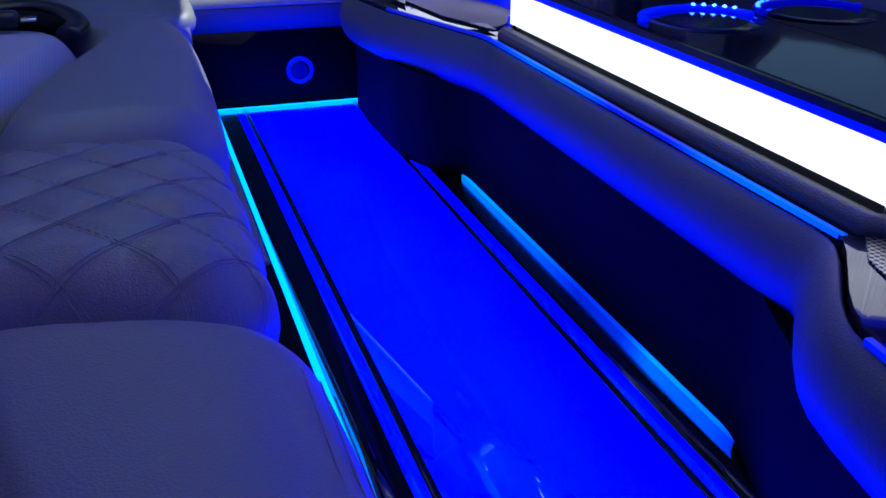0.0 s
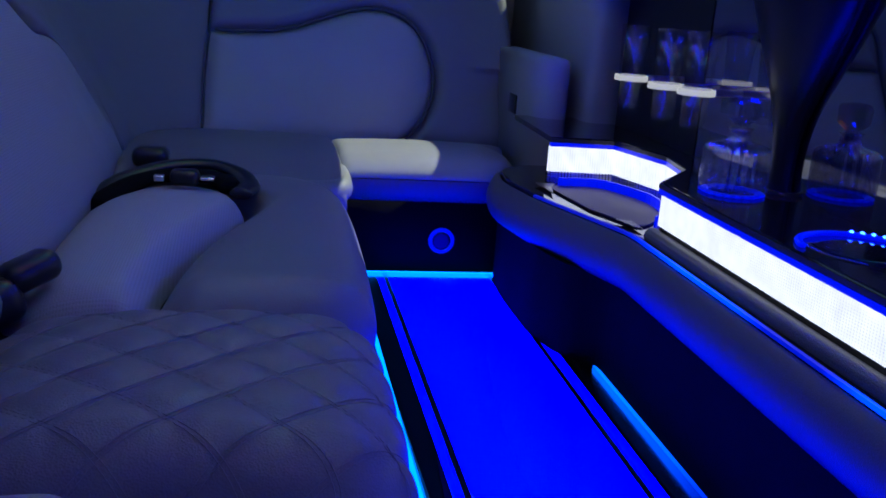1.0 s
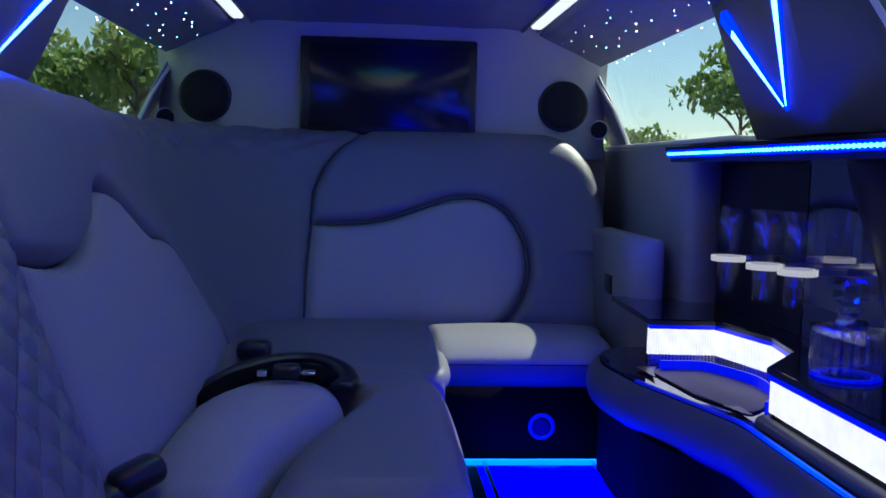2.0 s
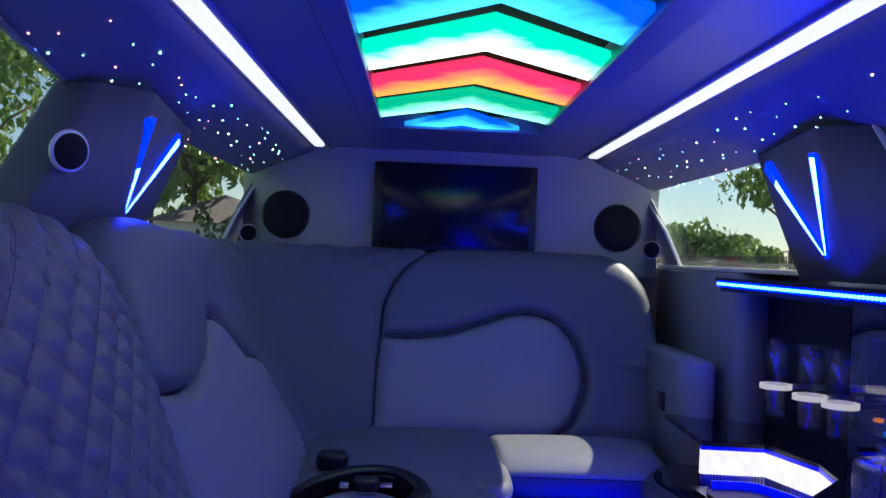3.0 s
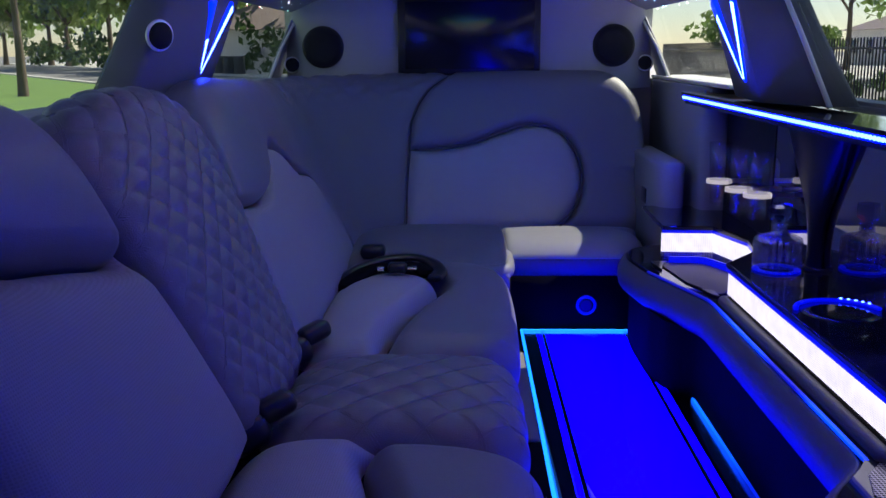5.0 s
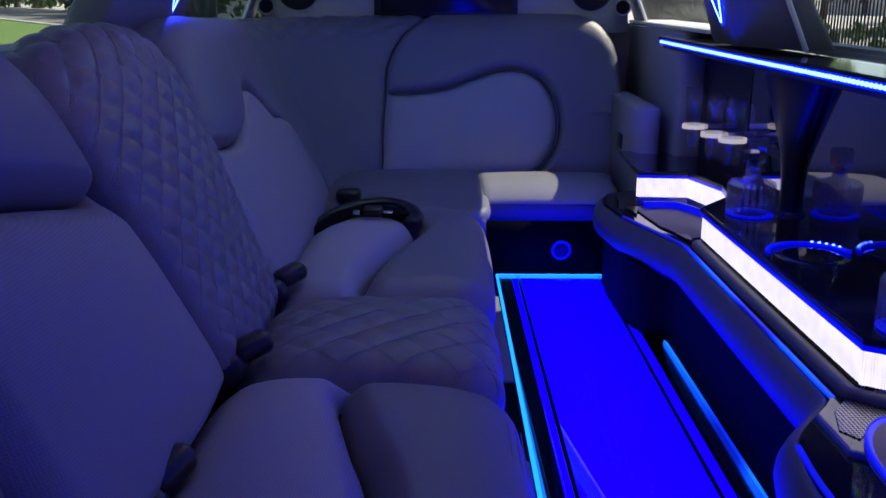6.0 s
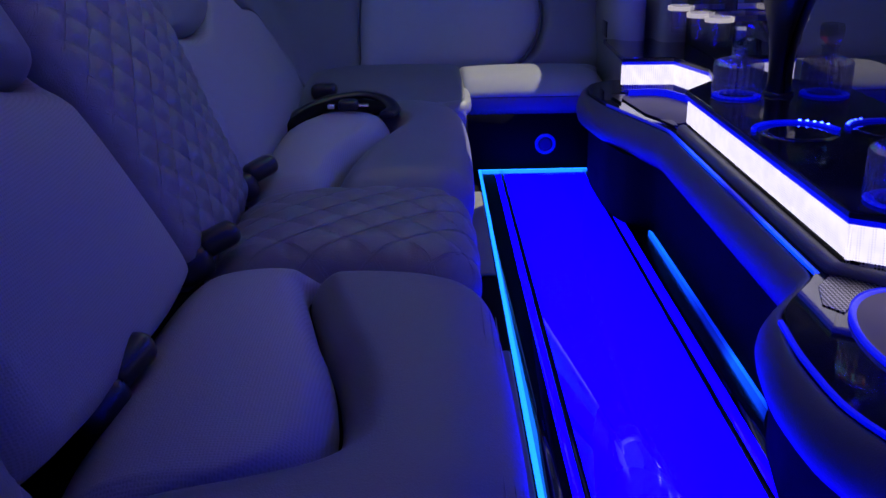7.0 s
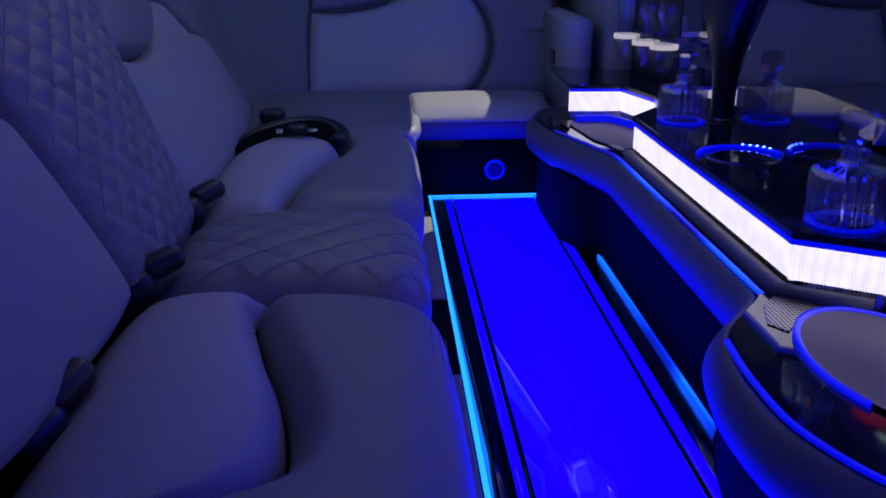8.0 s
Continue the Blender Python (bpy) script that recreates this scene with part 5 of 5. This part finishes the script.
def tree(x, y, h, crown, trunk_r, seed, count=900, bark=BARK, leaf_m=LEAF, crown_z=None, leaf=0.14):
    th = thing("tree", (x, y, GROUND_Z), "tree with a leafy uneven crown, on the street or added as sun blocker", "tree", "street trees")
    rg = random.Random(seed)
    bm = bmesh.new()
    top = h * 0.62
    lean = (rg.uniform(-0.15, 0.15), rg.uniform(-0.15, 0.15))
    trunk = [(lean[0] * t + 0.03 * math.sin(5 * t), lean[1] * t, top * t) for t in (0, 0.25, 0.5, 0.75, 1)]
    rows = []
    for i, p in enumerate(trunk):
        r = trunk_r * (1.25 if i == 0 else 1.0 - 0.13 * i)
        rows.append([(p[0] + r * math.cos(a), p[1] + r * math.sin(a), p[2]) for a in (2 * math.pi * k / 10 for k in range(10))])
    grid(bm, rows, True)
    for k in range(6):
        a = rg.uniform(0, 6.3)
        z = top * rg.uniform(0.6, 1.0)
        e = (math.cos(a) * crown[0] * 0.6, math.sin(a) * crown[1] * 0.6, z + h * 0.22)
        tube(bm, [(lean[0] * z / top, lean[1] * z / top, z), (e[0] * 0.5, e[1] * 0.5, z + h * 0.14), e], trunk_r * 0.33, 6)
    part("trunk", bm, bark, th)
    bm = bmesh.new()
    leaves(bm, (lean[0], lean[1], crown_z or h * 0.75), crown, count, seed, leaf)
    part("crown", bm, leaf_m, th, smooth=False)
    return th


tree(-13.6, 27.5, 9.5, (3.4, 3.4, 2.8), 0.14, 1, 1700, crown_z=7.2, leaf=0.18)
tree(-19.5, 36, 10, (4.0, 4.0, 3.4), 0.25, 2, 1800, BARK_PALE, LEAF_PALE, crown_z=7.6, leaf=0.22)
for k in range(10):
    tree(-4 - 6.0 * k + (k % 2), 50 + 7.0 * k, 9 + (k % 3), (5.0, 5.0, 4.2), 0.3, 10 + k, 1500, BARK, LEAF if k % 2 else LEAF_PALE, leaf=0.42)
for k in range(5):
    tree(23 + 4 * (k % 2), 24 + 8 * k, 7.5 + (k % 3), (3.4, 3.4, 3.0), 0.2, 30 + k, 1300, leaf=0.26)
tree(15.6, 52, 4.2, (2.6, 2.6, 1.6), 0.18, 50, 1500, crown_z=2.5, leaf=0.2)
tree(21.5, 60, 3.6, (2.4, 2.4, 1.2), 0.18, 51, 1300, crown_z=2.0, leaf=0.2)
# Two unseen trees, added only to keep direct sun off the near seat.
tree(6.8, 4.85, 10.8, (2.2, 1.5, 2.0), 0.18, 60, 4500, crown_z=9.5, leaf=0.2)
tree(7.0, 1.45, 10.5, (2.2, 2.0, 2.0), 0.18, 61, 4500, crown_z=9.5, leaf=0.2)

bm = bmesh.new()
rg = random.Random(9)
for k in range(26):
    leaves(bm, (-2 - 1.9 * k + rg.uniform(-0.4, 0.4), 44.5 + 2.4 * k, 1.0), (2.0, 2.4, 2.0), 150, 100 + k, 0.26)
tagged(part("hedge", bm, HEDGE, smooth=False), "dark green hedge across the road", "hedge", kind="stuff")
bm = bmesh.new()
for k in range(16):
    leaves(bm, (10.2 + rg.uniform(-0.4, 0.4), 3 + 2.0 * k, -0.05), (0.8, 1.5, 0.6), 110, 200 + k, 0.12)
tagged(part("hedge_right", bm, HEDGE, smooth=False), "dark shrubs behind the iron fence", "shrubs", kind="stuff")

RED_FLOWER = surface("red_flowers", (0.45, 0.03, 0.05), 0.6, vary=0.4, bump=0)
bush = thing("flowering_bush", (17.6, 51, GROUND_Z), "low bush covered with red flowers", "bush")
bm = bmesh.new()
leaves(bm, (0, 0, 1.0), (1.5, 1.2, 1.0), 500, 301, 0.14)
part("foliage", bm, LEAF, bush, smooth=False)
bm = bmesh.new()
leaves(bm, (0, -0.2, 1.25), (1.4, 1.1, 0.9), 300, 302, 0.13)
part("flowers", bm, RED_FLOWER, bush, "red flowers", smooth=False)

fence = thing("iron_fence", (8.6, 15, GROUND_Z), "dark iron railing fence along the front gardens", "fence")
for z in (0.2, 1.35):
    wpart("rail", box_bm((8.58, 0, GROUND_Z + z), (8.62, 40, GROUND_Z + z + 0.05)), IRON, fence)
bar_me = mesh_of("bar", box_bm((-0.014, -0.014, 0), (0.014, 0.014, 1.6)), IRON, False)
for k in range(250):
    o = new("bar", bar_me)
    o.location = (8.6, 0.1 + 0.16 * k, GROUND_Z)
    under(o, fence)


def house(place, size, roof_h, wall_m, seed):
    """A low house: walls, a hipped roof with eaves, windows and a door to the street."""
    th = thing("house", place, "single-storey rendered house with a brownish tiled roof", "house", "houses on the street")
    w, d, h = size
    part("wall", box_bm((-w / 2, -d / 2, 0), (w / 2, d / 2, h)), wall_m, th, smooth=False)
    bm = bmesh.new()
    e = 0.45
    lo = [bm.verts.new(p) for p in ((-w / 2 - e, -d / 2 - e, h), (w / 2 + e, -d / 2 - e, h), (w / 2 + e, d / 2 + e, h), (-w / 2 - e, d / 2 + e, h))]
    hi = [bm.verts.new(p) for p in ((0, -d / 2 + w * 0.35, h + roof_h), (0, d / 2 - w * 0.35, h + roof_h))]
    bm.faces.new(lo[::-1])
    bm.faces.new((lo[0], lo[1], hi[0]))
    bm.faces.new((lo[1], lo[2], hi[1], hi[0]))
    bm.faces.new((lo[2], lo[3], hi[1]))
    bm.faces.new((lo[3], lo[0], hi[0], hi[1]))
    part("roof", bm, ROOF_RED, th, smooth=False)
    rg2 = random.Random(seed)
    for sx_ in (-1, 1):
        for k in range(3):
            y = -d / 2 + d * (k + 0.5) / 3
            x = sx_ * (w / 2)
            win = part("window", box_bm((x - 0.03, y - 0.6, 0.9), (x + 0.03, y + 0.6, 2.1), 0.01), CREAM, th)
            part("pane", box_bm((x - 0.04, y - 0.52, 0.98), (x + 0.04, y + 0.52, 2.02)), SCREEN, win)
    part("door", box_bm((-w / 2 - 0.04, -d / 2 + 0.5, 0.0), (-w / 2 + 0.02, -d / 2 + 1.4, 2.05), 0.01), BARK, th)
    return th


house((15.5, 16, GROUND_Z), (7, 9, 2.8), 1.6, STUCCO, 1)
house((22.0, 34, GROUND_Z), (7, 9, 2.8), 1.6, STUCCO, 2)
house((36.0, 74, GROUND_Z), (8, 9, 2.8), 1.8, STUCCO, 3)
house((-13.5, 64, GROUND_Z), (8, 9, 2.8), 2.0, STUCCO, 4)
for k in range(5):
    b = thing("refuse_bin", (-17.0 + 0.9 * k, 58.5 - 1.1 * k, GROUND_Z + 0.10), "dark wheeled refuse bin by the road", "bin", "row of bins")
    part("body", prism(bmesh.new(), [(-0.28, -0.26), (0.28, -0.26), (0.28, 0.26), (-0.28, 0.26)], 0, 0.95, 0.03), BIN, b)
    part("lid", box_bm((-0.3, -0.29, 0.955), (0.32, 0.29, 1.04), 0.025), BIN, b)
